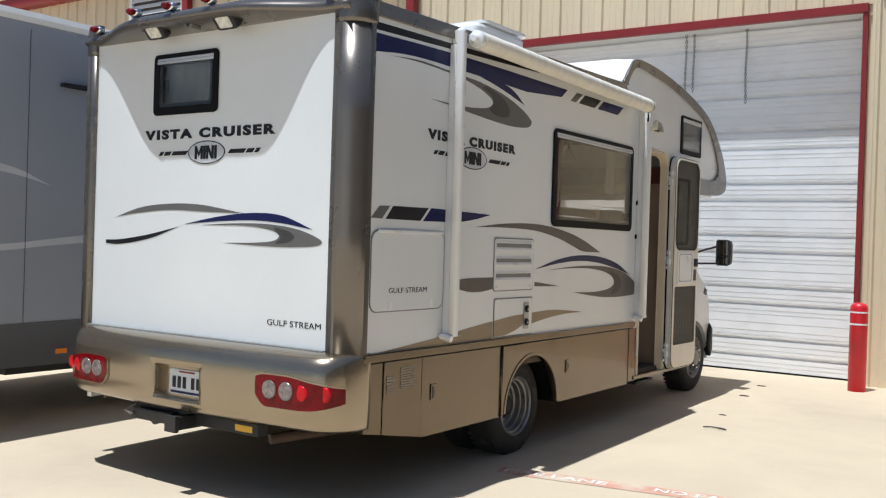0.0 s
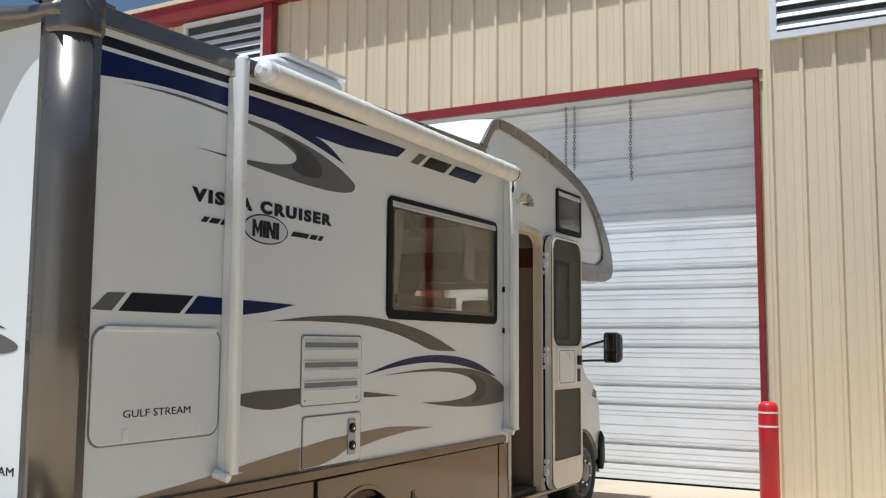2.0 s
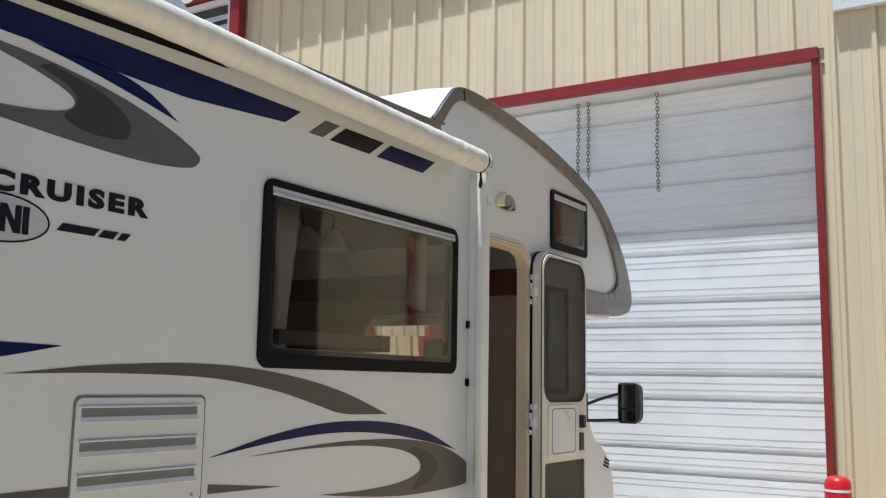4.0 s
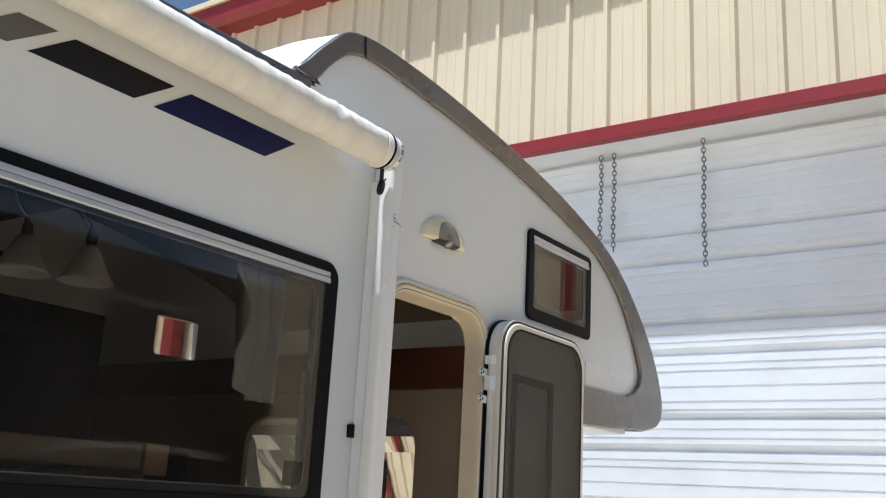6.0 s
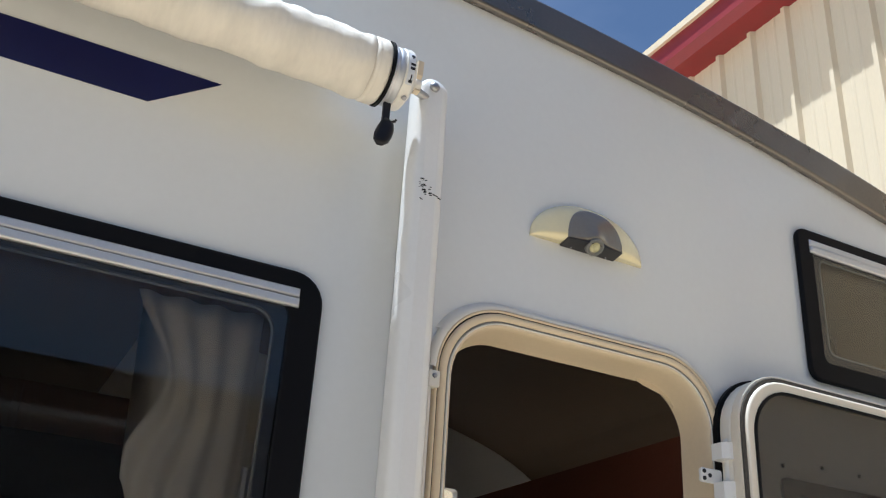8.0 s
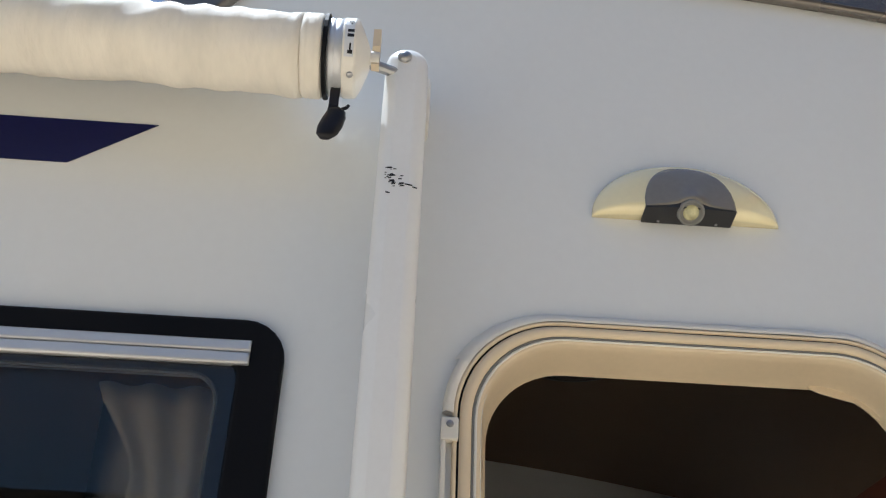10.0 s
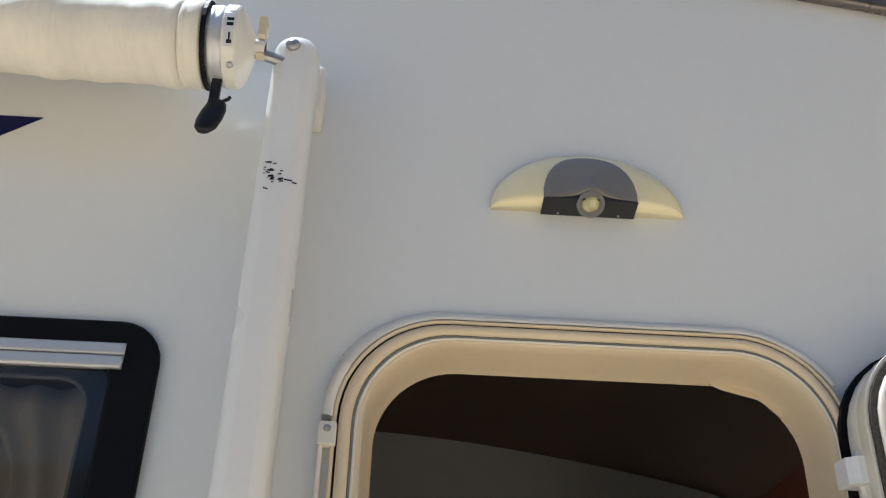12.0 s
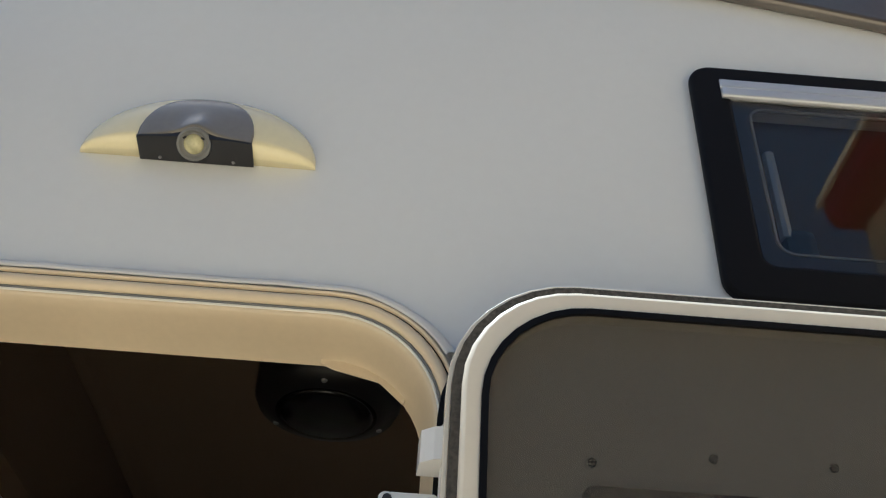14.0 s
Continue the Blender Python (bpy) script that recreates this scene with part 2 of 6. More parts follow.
def plate(name, loops, depth, m, mat, parent=None, label="", bevel=0.0):
    """A flat piece cut from closed outlines (holes are inner outlines), thickness depth along the plane's normal."""
    cu = bpy.data.curves.new(name, "CURVE")
    cu.dimensions, cu.fill_mode = "2D", "BOTH"
    cu.extrude, cu.bevel_depth, cu.bevel_resolution = max(depth / 2 - bevel, 0.0), bevel, 2
    cu.offset = -bevel
    for loop in loops:
        sp = cu.splines.new("POLY")
        sp.points.add(len(loop) - 1)
        for p, (a, b) in zip(sp.points, loop):
            p.co = (a, b, 0, 1)
        sp.use_cyclic_u = True
    tmp = bpy.data.objects.new(name, cu)
    mesh = bpy.data.meshes.new_from_object(tmp)
    bpy.data.objects.remove(tmp)
    bpy.data.curves.remove(cu)
    mesh.transform(off(m, depth / 2))
    mesh.name = name
    return link(name, mesh, mat, parent, label)


def lettering(name, text, size, m, mat, parent, width=None, weight=0.0, shear=0.0, depth=0.003, label="", align="LEFT", spacing=1.0):
    cu = bpy.data.curves.new(name, "FONT")
    cu.body, cu.size, cu.extrude, cu.offset, cu.shear = text, size, depth / 2, weight, shear
    cu.align_x, cu.align_y = align, "CENTER"
    cu.resolution_u = 3
    cu.space_character = spacing
    tmp = bpy.data.objects.new(name, cu)
    mesh = bpy.data.meshes.new_from_object(tmp)
    bpy.data.objects.remove(tmp)
    bpy.data.curves.remove(cu)
    if width:
        xs = [v.co.x for v in mesh.vertices]
        mesh.transform(Matrix.Diagonal((width / (max(xs) - min(xs)), 1, 1, 1)))
        xs = [v.co.x for v in mesh.vertices]
        if align == "LEFT":
            mesh.transform(Matrix.Translation((-min(xs), 0, 0)))
    mesh.transform(off(m, depth / 2))
    mesh.name = name
    if " " not in text or parent is None:
        return link(name, mesh, mat, parent, label)
    # each word is a part of its own
    inv = m.inverted()
    xs = sorted((inv @ v.co).x for v in mesh.vertices)
    gap, cut = max((b - a, (a + b) / 2) for a, b in zip(xs, xs[1:]))
    words = []
    for side in (True, False):
        bm = bmesh.new()
        bm.from_mesh(mesh)
        bmesh.ops.delete(bm, geom=[v for v in bm.verts if ((inv @ v.co).x < cut) != side], context="VERTS")
        word = bpy.data.meshes.new(name)
        bm.to_mesh(word)
        bm.free()
        words.append(link(name, word, mat, parent, label))
    bpy.data.meshes.remove(mesh)
    return words[0]


def smooth(points, steps=8):
    """A soft line through a few points."""
    p = [Vector(q) for q in points]
    p = [2 * p[0] - p[1]] + p + [2 * p[-1] - p[-2]]
    out = []
    for a, b, c, d in zip(p, p[1:], p[2:], p[3:]):
        for i in range(steps):
            t = i / steps
            out.append(tuple(0.5 * (2 * b + (c - a) * t + (2 * a - 5 * b + 4 * c - d) * t * t + (3 * b - a - 3 * c + d) * t ** 3)))
    return out + [tuple(p[-2])]


def blade(upper, lower):
    """The outline between two soft edges that both run the same way."""
    return smooth(upper) + smooth(lower)[::-1]


def rounded(x0, y0, x1, y1, r, n=6):
    pts = []
    for cx_, cy_, a0 in ((x1 - r, y1 - r, 0), (x0 + r, y1 - r, 90), (x0 + r, y0 + r, 180), (x1 - r, y0 + r, 270)):
        for i in range(n + 1):
            a = radians(a0 + 90 * i / n)
            pts.append((cx_ + r * math.cos(a), cy_ + r * math.sin(a)))
    return pts


def ellipse(cx_, cy_, a, b, n=40):
    return [(cx_ + a * math.cos(2 * math.pi * i / n), cy_ + b * math.sin(2 * math.pi * i / n)) for i in range(n)]


def box_bm(x0, y0, z0, x1, y1, z1, bevel=0.0, bm=None):
    made = bm or bmesh.new()
    r = bmesh.ops.create_cube(made, size=1.0, matrix=Matrix.Translation(((x0 + x1) / 2, (y0 + y1) / 2, (z0 + z1) / 2)) @ Matrix.Diagonal((x1 - x0, y1 - y0, z1 - z0, 1)))
    if bevel:
        edges = {e for v in r["verts"] for e in v.link_edges}
        bmesh.ops.bevel(made, geom=list(edges), offset=bevel, segments=2, affect="EDGES", profile=0.6)
    return made


def loft(rings, closed=True, caps=True, bm=None):
    made = bm or bmesh.new()
    vs = [[made.verts.new(p) for p in ring] for ring in rings]
    k = len(rings[0])
    for a, b in zip(vs, vs[1:]):
        for i in range(k if closed else k - 1):
            made.faces.new((a[i], a[(i + 1) % k], b[(i + 1) % k], b[i]))
    if caps and closed:
        made.faces.new(vs[0][::-1])
        made.faces.new(vs[-1])
    return made


def lathe(profile, m, n=24, bm=None, turn=360.0, caps=True):
    """profile: (radius, height) turned about the local z axis of m."""
    rings = []
    for r, h in profile:
        rings.append([m @ Vector((r * math.cos(radians(turn) * i / n), r * math.sin(radians(turn) * i / n), h)) for i in range(n)])
    return loft(rings, True, caps, bm)


def tube(points, r, n=10, bm=None):
    made = bm or bmesh.new()
    pts = [Vector(p) for p in points]
    rings = []
    for i, p in enumerate(pts):
        d = (pts[min(i + 1, len(pts) - 1)] - pts[max(i - 1, 0)]).normalized()
        m = d.to_track_quat("Z", "Y").to_matrix()
        rr = r[i] if isinstance(r, (list, tuple)) else r
        rings.append([p + m @ Vector((rr * math.cos(2 * math.pi * k / n), rr * math.sin(2 * math.pi * k / n), 0)) for k in range(n)])
    return loft(rings, True, True, made)


AXIS_Y = Matrix.Rotation(radians(-90), 4, "X")   # local z runs along +y
AXIS_X = Matrix.Rotation(radians(90), 4, "Y")    # local z runs along +x


# ---- ground ----
def ground_z(x, y):
    """The forecourt falls gently away from the building."""
    return 0.0 if y > 11.3 else -0.017 * (11.3 - max(y, -3.0))


bm = bmesh.new()
xs = [-400, -60, -20, -8, -4, -2, 0, 2, 4, 8, 20, 60, 400]
ys = [-400, -60, -3, 0, 3, 6, 9, 11.3, 12.0, 20, 60, 400]
grid = [[bm.verts.new((x, y, ground_z(x, y))) for x in xs] for y in ys]
for a, b in zip(grid, grid[1:]):
    for i in range(len(xs) - 1):
        bm.faces.new((a[i], a[i + 1], b[i + 1], b[i]))
tagged(part("ground", bm, CONCRETE), "sun-bleached stained concrete forecourt of a workshop", "ground", kind="structure")


def ground_strip(name, x0, y0, x1, y1, width, lift, mat, label, category):
    d = Vector((x1 - x0, y1 - y0)).normalized()
    n = Vector((-d.y, d.x)) * width / 2
    made = bmesh.new()
    steps = 12
    rows = []
    for i in range(steps + 1):
        p = Vector((x0, y0)).lerp(Vector((x1, y1)), i / steps)
        rows.append([made.verts.new((q.x, q.y, ground_z(q.x, q.y) + lift)) for q in (p - n, p + n)])
    for a, b in zip(rows, rows[1:]):
        made.faces.new((a[0], b[0], b[1], a[1]))
    return tagged(part(name, made, mat), label, category, kind="structure")


FIRE = ((-1.0, 6.17), (5.2, 7.19))
ground_strip("fire_lane_stripe", 0.05, 6.343, *FIRE[1], 0.17, 0.003, FADERED, "faded red painted fire lane stripe on concrete", "road marking")
fire_turn = math.atan2(FIRE[1][1] - FIRE[0][1], FIRE[1][0] - FIRE[0][0])
for word, at, wide in (("FIRE LANE", 0.10, 0.72), ("NO PARKING", 1.12, 0.84), ("FIRE LANE", 2.4, 0.72)):
    px, py = at, FIRE[0][1] + (at - FIRE[0][0]) * math.tan(fire_turn)
    m = Matrix.Translation((px, py, ground_z(px, py) + 0.005)) @ Matrix.Rotation(fire_turn, 4, "Z") @ Matrix.Rotation(radians(1.0), 4, "X")
    tagged(lettering("fire_lane_word", word, 0.115, m, FADEWHITE, None, width=wide, weight=0.002, depth=0.001), "worn white stencilled words on the red stripe", "road marking", kind="structure")

# ---- workshop building ----
WALL_Y, EAVE = 12.32, 6.15
OPEN_L, OPEN_R, LINTEL = -3.75, 1.145, 4.262
END = 3.95


def siding(name, x0, x1, z0, z1, y=WALL_Y, pitch=0.3135):
    """Ribbed steel sheet: broad flats with raised trapezoid ribs, and two shallow stiffening lines in each flat."""
    made = bmesh.new()
    line = []
    k0, k1 = math.floor(x0 / pitch), math.ceil(x1 / pitch)
    for k in range(k0, k1 + 1):
        c = k * pitch + 0.06
        line += [(c - 0.034, 0.0), (c - 0.016, 0.032), (c + 0.016, 0.032), (c + 0.034, 0.0),
                 (c + 0.105, 0.0), (c + 0.112, 0.004), (c + 0.124, 0.004), (c + 0.131, 0.0),
                 (c + 0.190, 0.0), (c + 0.197, 0.004), (c + 0.209, 0.004), (c + 0.216, 0.0)]
    line = [(x0, 0.0)] + [q for q in line if x0 < q[0] < x1] + [(x1, 0.0)]
    front = [[made.verts.new((x, y - d, z)) for x, d in line] for z in (z0, z1)]
    back = [[made.verts.new((x, y + 0.10, z)) for x in (x0, x1)] for z in (z0, z1)]
    for i in range(len(line) - 1):
        made.faces.new((front[0][i], front[0][i + 1], front[1][i + 1], front[1][i]))
    made.faces.new((back[0][0], back[1][0], back[1][1], back[0][1]))
    made.faces.new((front[0][0], front[1][0], back[1][0], back[0][0]))
    made.faces.new((front[0][-1], back[0][1], back[1][1], front[1][-1]))
    return tagged(part(name, made, SIDING), "beige ribbed steel siding of the workshop", "wall", kind="structure")


siding("wall_north_1", -30.0, OPEN_L - 0.12, -0.3, EAVE)
siding("wall_north_2", OPEN_L - 0.12, OPEN_R + 0.10, LINTEL + 0.09, EAVE)
siding("wall_north_3", OPEN_R + 0.10, END, -0.3, EAVE)
bm = box_bm(OPEN_R + 0.02, 12.37, -0.3, OPEN_R + 0.10, 12.80, LINTEL)
tagged(part("jamb_lining", bm, SIDING), "beige steel lining of the door opening", "trim", kind="structure")
bm = box_bm(OPEN_R, 12.30, -0.3, OPEN_R + 0.055, 12.37, LINTEL, 0.004)
tagged(part("trim", bm, REDP), "red painted steel door jamb", "trim", kind="structure")
bm = box_bm(OPEN_L - 0.10, 12.30, -0.3, OPEN_L, 12.80, LINTEL, 0.004)
tagged(part("trim", bm, REDP), "red painted steel door jamb", "trim", kind="structure")
bm = box_bm(OPEN_L - 0.10, 12.37, LINTEL + 0.012, OPEN_R, 12.80, LINTEL + 0.05)
tagged(part("soffit", bm, LOUVRE), "white soffit above the big door", "trim", kind="structure")
bm = box_bm(OPEN_L - 0.10, 12.285, LINTEL, OPEN_R + 0.055, 12.37, LINTEL + 0.10, 0.004)
tagged(part("trim", bm, REDP), "red painted steel lintel over the big door", "trim", kind="structure")
bm = box_bm(OPEN_R + 0.057, 12.345, LINTEL - 0.03, OPEN_R + 0.12, 12.41, LINTEL + 0.10)
tagged(part("trim", bm, SIDING), "beige corner flashing beside the lintel", "trim", kind="structure")
# gutter and downpipes
bm = loft([[(x, 12.34, EAVE - 0.02), (x, 12.13, EAVE - 0.02), (x, 12.08, EAVE + 0.04), (x, 12.08, EAVE + 0.25), (x, 12.34, EAVE + 0.27)] for x in (-30, END)])
tagged(part("gutter", bm, REDP), "red box gutter along the eave", "gutter", kind="structure")
for x in (-15.6, -10.3, -5.22):
    bm = box_bm(x - 0.075, 12.16, 0.1, x + 0.075, 12.285, EAVE - 0.02, 0.012)
    tagged(part("downpipe", bm, REDP), "red square downpipe on the siding", "downpipe", "downpipes", "structure")
bm = box_bm(2.67, 12.20, 0.1, 2.74, 12.285, EAVE - 0.02, 0.012)
tagged(part("downpipe", bm, REDP), "red square downpipe on the siding", "downpipe", "downpipes", "structure")
bm = box_bm(END - 0.10, 12.33, -0.3, END, 30, EAVE + 0.2)
tagged(part("wall_east", bm, SIDING), "beige steel end wall of the workshop", "wall", kind="structure")
bm = loft([[(x, 12.05, EAVE + 0.26), (x, 30, EAVE + 2.0), (x, 30, EAVE + 1.9), (x, 12.05, EAVE + 0.2)] for x in (-30, END + 0.05)])
tagged(part("roof", bm, SIDING), "beige steel roof of the workshop", "roof", kind="structure")
bm = box_bm(-30, 13.6, -0.3, END - 0.12, 13.7, EAVE)
tagged(part("wall_inner", bm, LINER), "plain inner wall closing the workshop", "wall", kind="structure")


def louvre(x0, z0, x1, z1):
    lv = empty("wall_louvre", ((x0 + x1) / 2, WALL_Y, z0), "white steel ventilation louvre in the siding", "vent", "wall louvres", "structure")
    m = off(REAR, -WALL_Y + 0.03)
    plate("frame", [[(x0, z0), (x1, z0), (x1, z1), (x0, z1)], [(x0 + 0.07, z0 + 0.07), (x1 - 0.07, z0 + 0.07), (x1 - 0.07, z1 - 0.07), (x0 + 0.07, z1 - 0.07)]], 0.06, m, LOUVRE, lv)
    plate("throat", [[(x0 + 0.02, z0 + 0.02), (x1 - 0.02, z0 + 0.02), (x1 - 0.02, z1 - 0.02), (x0 + 0.02, z1 - 0.02)]], 0.004, off(REAR, -WALL_Y + 0.036), HOLLOW, lv)
    n = int((z1 - z0 - 0.14) / 0.125)
    for i in range(n):
        z = z0 + 0.09 + i * 0.125
        made = loft([[(x, WALL_Y - 0.045, z + 0.075), (x, WALL_Y - 0.085, z), (x, WALL_Y - 0.088, z + 0.008), (x, WALL_Y - 0.046, z + 0.085)] for x in (x0 + 0.071, x1 - 0.071)])
        part("slat", made, LOUVRE, lv)


louvre(-6.85, 5.25, -5.32, 6.11)
louvre(-11.95, 5.25, -10.42, 6.11)
louvre(1.34, 4.62, 2.87, 5.49)


# big sectional door, set back in the opening
def big_door():
    d = empty("door_1", ((OPEN_L + OPEN_R) / 2, 12.70, 0.0), "white ribbed sectional overhead door, closed", "garage door", kind="structure")
    sec, y0 = 0.6425, 12.66
    z = -0.4625
    rib = [(0.0, 0.045), (0.018, 0.044), (0.055, 0.0)]
    for g in (0.09, 0.15):
        rib += [(g - 0.009, 0.0), (g - 0.008, 0.007), (g + 0.002, 0.007), (g + 0.008, 0.0)]
    rib += [(0.208, 0.0), (0.210, 0.045), (0.228, 0.044), (0.258, 0.0)]
    for g in (0.275, 0.33, 0.43, 0.535, 0.585):
        rib += [(g - 0.009, 0.0), (g - 0.008, 0.007), (g + 0.002, 0.007), (g + 0.008, 0.0)]
    rib += [(0.6405, 0.0)]
    while z < 4.6:
        made = bmesh.new()
        a = [[made.verts.new((x, y0 + dd, z + h)) for h, dd in rib] + [made.verts.new((x, y0 + 0.07, z + 0.6405)), made.verts.new((x, y0 + 0.07, z))] for x in (OPEN_L - 0.05, OPEN_R + 0.05)]
        k = len(a[0])
        for i in range(k):
            made.faces.new((a[0][i], a[0][(i + 1) % k], a[1][(i + 1) % k], a[1][i]))
        part("door_section", made, DOORW, d)
        z += sec
    part("bottom_seal", box_bm(OPEN_L, y0 - 0.005, -0.01, OPEN_R, y0 + 0.045, 0.022), RUBBER, d, "black rubber bottom seal")


big_door()
# an unseen dark wall, added across the yard to darken what the panes reflect
YARD = material("brown_backdrop", (0.060, 0.050, 0.040), 0.7, vary=0.10, size=0.8, stretch=(1, 1, 0.3))
tagged(part("wall_yard", box_bm(14.0, -14.0, -0.6, 14.3, 34.0, 6.3), YARD), "unseen plain brown wall added to darken the pane reflections", "wall", kind="structure")


def bollard(x, y):
    b = empty("bollard", (x, y, 0), "bright red plastic-sleeved steel bollard with white bands", "bollard")
    m = Matrix.Translation((x, y, ground_z(x, y) - 0.02))
    part("sleeve", lathe([(0.092, 0), (0.092, 0.925), (0.086, 0.955), (0.065, 0.978), (0.03, 0.988), (0.002, 0.99)], m, 28), REDB, b, smooth=True)
    for h in (0.745, 0.875):
        part("reflective_band", lathe([(0.0925, h), (0.0945, h), (0.0945, h + 0.018), (0.0925, h + 0.018)], m, 28), WHITEM, b, "white reflective band")


bollard(1.30, 11.83)


def hoist_chain(x, y, top, low):
    """A hanging run of oval links, every other one turned."""
    c = empty("hoist_chain", (x, y, top), "thin dark steel hoist chain hanging before the door", "chain", "hoist chains")
    loop = [Vector((0.013 * math.cos(a), 0, 0.022 * math.sin(a))) for a in [2 * math.pi * i / 10 for i in range(11)]]
    made = tube(loop, 0.005, 5)
    mesh = bpy.data.meshes.new("link")
    made.to_mesh(mesh)
    made.free()
    mesh.materials.append(GREYP)
    z, k = top - 0.02, 0
    while z > low:
        ob = new("link", mesh)
        ob.parent = c
        ob.location, ob.rotation_euler = (0.004 * math.sin(k * 0.3), 0, z - top), (0, 0, radians(90 * (k % 2) + 20))
        z -= 0.034
        k += 1


hoist_chain(-1.035, 12.57, LINTEL, 3.56)
hoist_chain(-0.93, 12.57, LINTEL, 3.52)
hoist_chain(-0.255, 12.57, LINTEL, 3.34)

# ---- the motorhome ----
rv = empty("motorhome", (-1.18, 7.5, 0.0), "white cab-over motorhome with bronze trim and blue and grey swooshes", "motorhome")
LEFT = -2.52
ROOF = smooth([(4.80, 2.85), (6.5, 2.885), (8.18, 2.912), (8.31, 2.935), (8.43, 3.06), (8.56, 3.158), (8.85, 3.172), (9.28, 3.138), (9.80, 3.062), (10.20, 2.975), (10.52, 2.868), (10.79, 2.69), (11.01, 2.47), (11.12, 2.25), (11.07, 2.135), (10.90, 2.09)], 5)
INNER = smooth([(4.88, 2.765), (6.5, 2.80), (8.24, 2.825), (8.375, 2.90), (8.47, 3.01), (8.56, 3.078), (8.70, 3.098), (9.05, 3.075), (9.40, 3.04), (9.75, 2.985), (10.13, 2.905), (10.36, 2.84), (10.57, 2.725), (10.73, 2.57), (10.83, 2.42), (10.85, 2.34), (10.78, 2.265), (10.62, 2.228), (10.30, 2.226), (10.06, 2.222)], 5)


def door_loop(a, b, top, bottom, r, n=8):
    pts = [(a, bottom)]
    for i in range(n + 1):
        t = radians(180 - 90 * i / n)
        pts.append((a + r + r * math.cos(t), top - r + r * math.sin(t)))
    for i in range(n + 1):
        t = radians(90 - 90 * i / n)
        pts.append((b - r + r * math.cos(t), top - r + r * math.sin(t)))
    return pts + [(b, bottom)]


WIN = (7.082, 1.632, 8.582, 2.383)
CABWIN = (9.730, 2.437, 10.305, 2.818)
HATCH = (4.92, 1.068, 5.650, 1.538)
wall_outline = [(4.86, 0.79), (8.72, 0.79)] + [(8.72, 0.30), (8.836, 0.30)] + door_loop(8.838, 9.429, 2.379, 0.315, 0.115) + [(9.431, 0.30), (9.98, 0.30), (9.98, 2.07), (10.27, 2.07), (10.85, 2.10)] + ROOF[::-1][1:] + [(4.86, 2.80)]
wall_outline = [p for i, p in enumerate(wall_outline) if i == 0 or (Vector(p) - Vector(wall_outline[i - 1])).length > 1e-4]
plate("side_wall", [wall_outline, rounded(WIN[0] + 0.05, WIN[1] + 0.05, WIN[2] - 0.05, WIN[3] - 0.05, 0.05), rounded(CABWIN[0] + 0.04, CABWIN[1] + 0.04, CABWIN[2] - 0.04, CABWIN[3] - 0.04, 0.04)],
      0.045, off(SIDE, -0.045), WHITE, rv, "glossy white fibreglass side wall")
left_outline = [(4.86, 0.30), (9.98, 0.30), (9.98, 2.07), (10.85, 2.10)] + ROOF[::-1][1:] + [(4.86, 2.80)]
lp = plate("pane", [rounded(9.86, 2.40, 10.20, 2.66, 0.02)], 0.004, off(SIDE, LEFT - 0.006), PANE, rv, "tinted acrylic pane")
lp.visible_shadow = False
plate("side_wall", [left_outline, rounded(9.88, 2.42, 10.18, 2.64, 0.02)], 0.045, off(SIDE, LEFT), WHITE, rv, "glossy white fibreglass side wall")
# roof skin over the whole length, with the front of the cab-over
bm = loft([[(x, y, z + (0.02 if abs(x + 1.18) < 1.0 else 0.0)) for y, z in ROOF] + [(x, y, z - 0.03) if y < 10.4 else (x, y - 0.03, z + (0.02 if z < 2.2 else 0.0)) for y, z in ROOF[::-1]] for x in (LEFT + 0.01, LEFT + 0.2, -1.18, -0.2, -0.006)], caps=False)
part("roof", bm, ROOFW, rv, "white roof and cab-over front", smooth=True)
bm = box_bm(LEFT + 0.03, 9.95, 2.056, -0.004, 10.72, 2.10, 0.004)
part("cabover_floor", bm, WHITE, rv)
# bronze edging that follows the roof line and the cab-over nose
trim_outline = ROOF + [(10.50, 2.068), (10.06, 2.058)] + INNER[::-1]
plate("roof_edge_trim", [trim_outline], 0.022, off(SIDE, 0.0005), BRONZE, rv, "dark bronze roof edge moulding", bevel=0.008)
plate("roof_edge_trim", [trim_outline], 0.016, off(SIDE, LEFT - 0.018), BRONZE, rv, "dark bronze roof edge moulding")


def away(p, d):
    """A point of the roof line moved out from the middle of the cab-over."""
    v = (Vector(p) - Vector((9.9, 2.3))).normalized()
    return p[0] + v.x * d, p[1] + v.y * d


NOSE = [p for p in ROOF if p[0] > 9.2]
bm = loft([[(x, *away(p, s * 0.014)) for p in NOSE] + [(x, *away(p, -0.02)) for p in NOSE[::-1]] for x, s in ((-0.10, 0.6), (-0.05, 1.0), (-0.01, 1.0), (0.012, 0.4))])
part("nose_trim", bm, BRONZE, rv, "bronze nose moulding", smooth=True)
plate("trim_seam", [[(8.606, 3.090), (8.614, 3.090), (8.602, 3.160), (8.594, 3.160)]], 0.002, off(SIDE, 0.0225), RUBBER, rv)
# thin white patch put in for a reflection low on the nose
plate("raised_panel", [[(10.28, 2.236), (10.63, 2.24), (10.70, 2.262), (10.76, 2.30), (10.78, 2.352), (10.28, 2.340)]], 0.002, off(SIDE, 0.0006), WHITEM, rv, "white patch standing for a reflection on the nose")

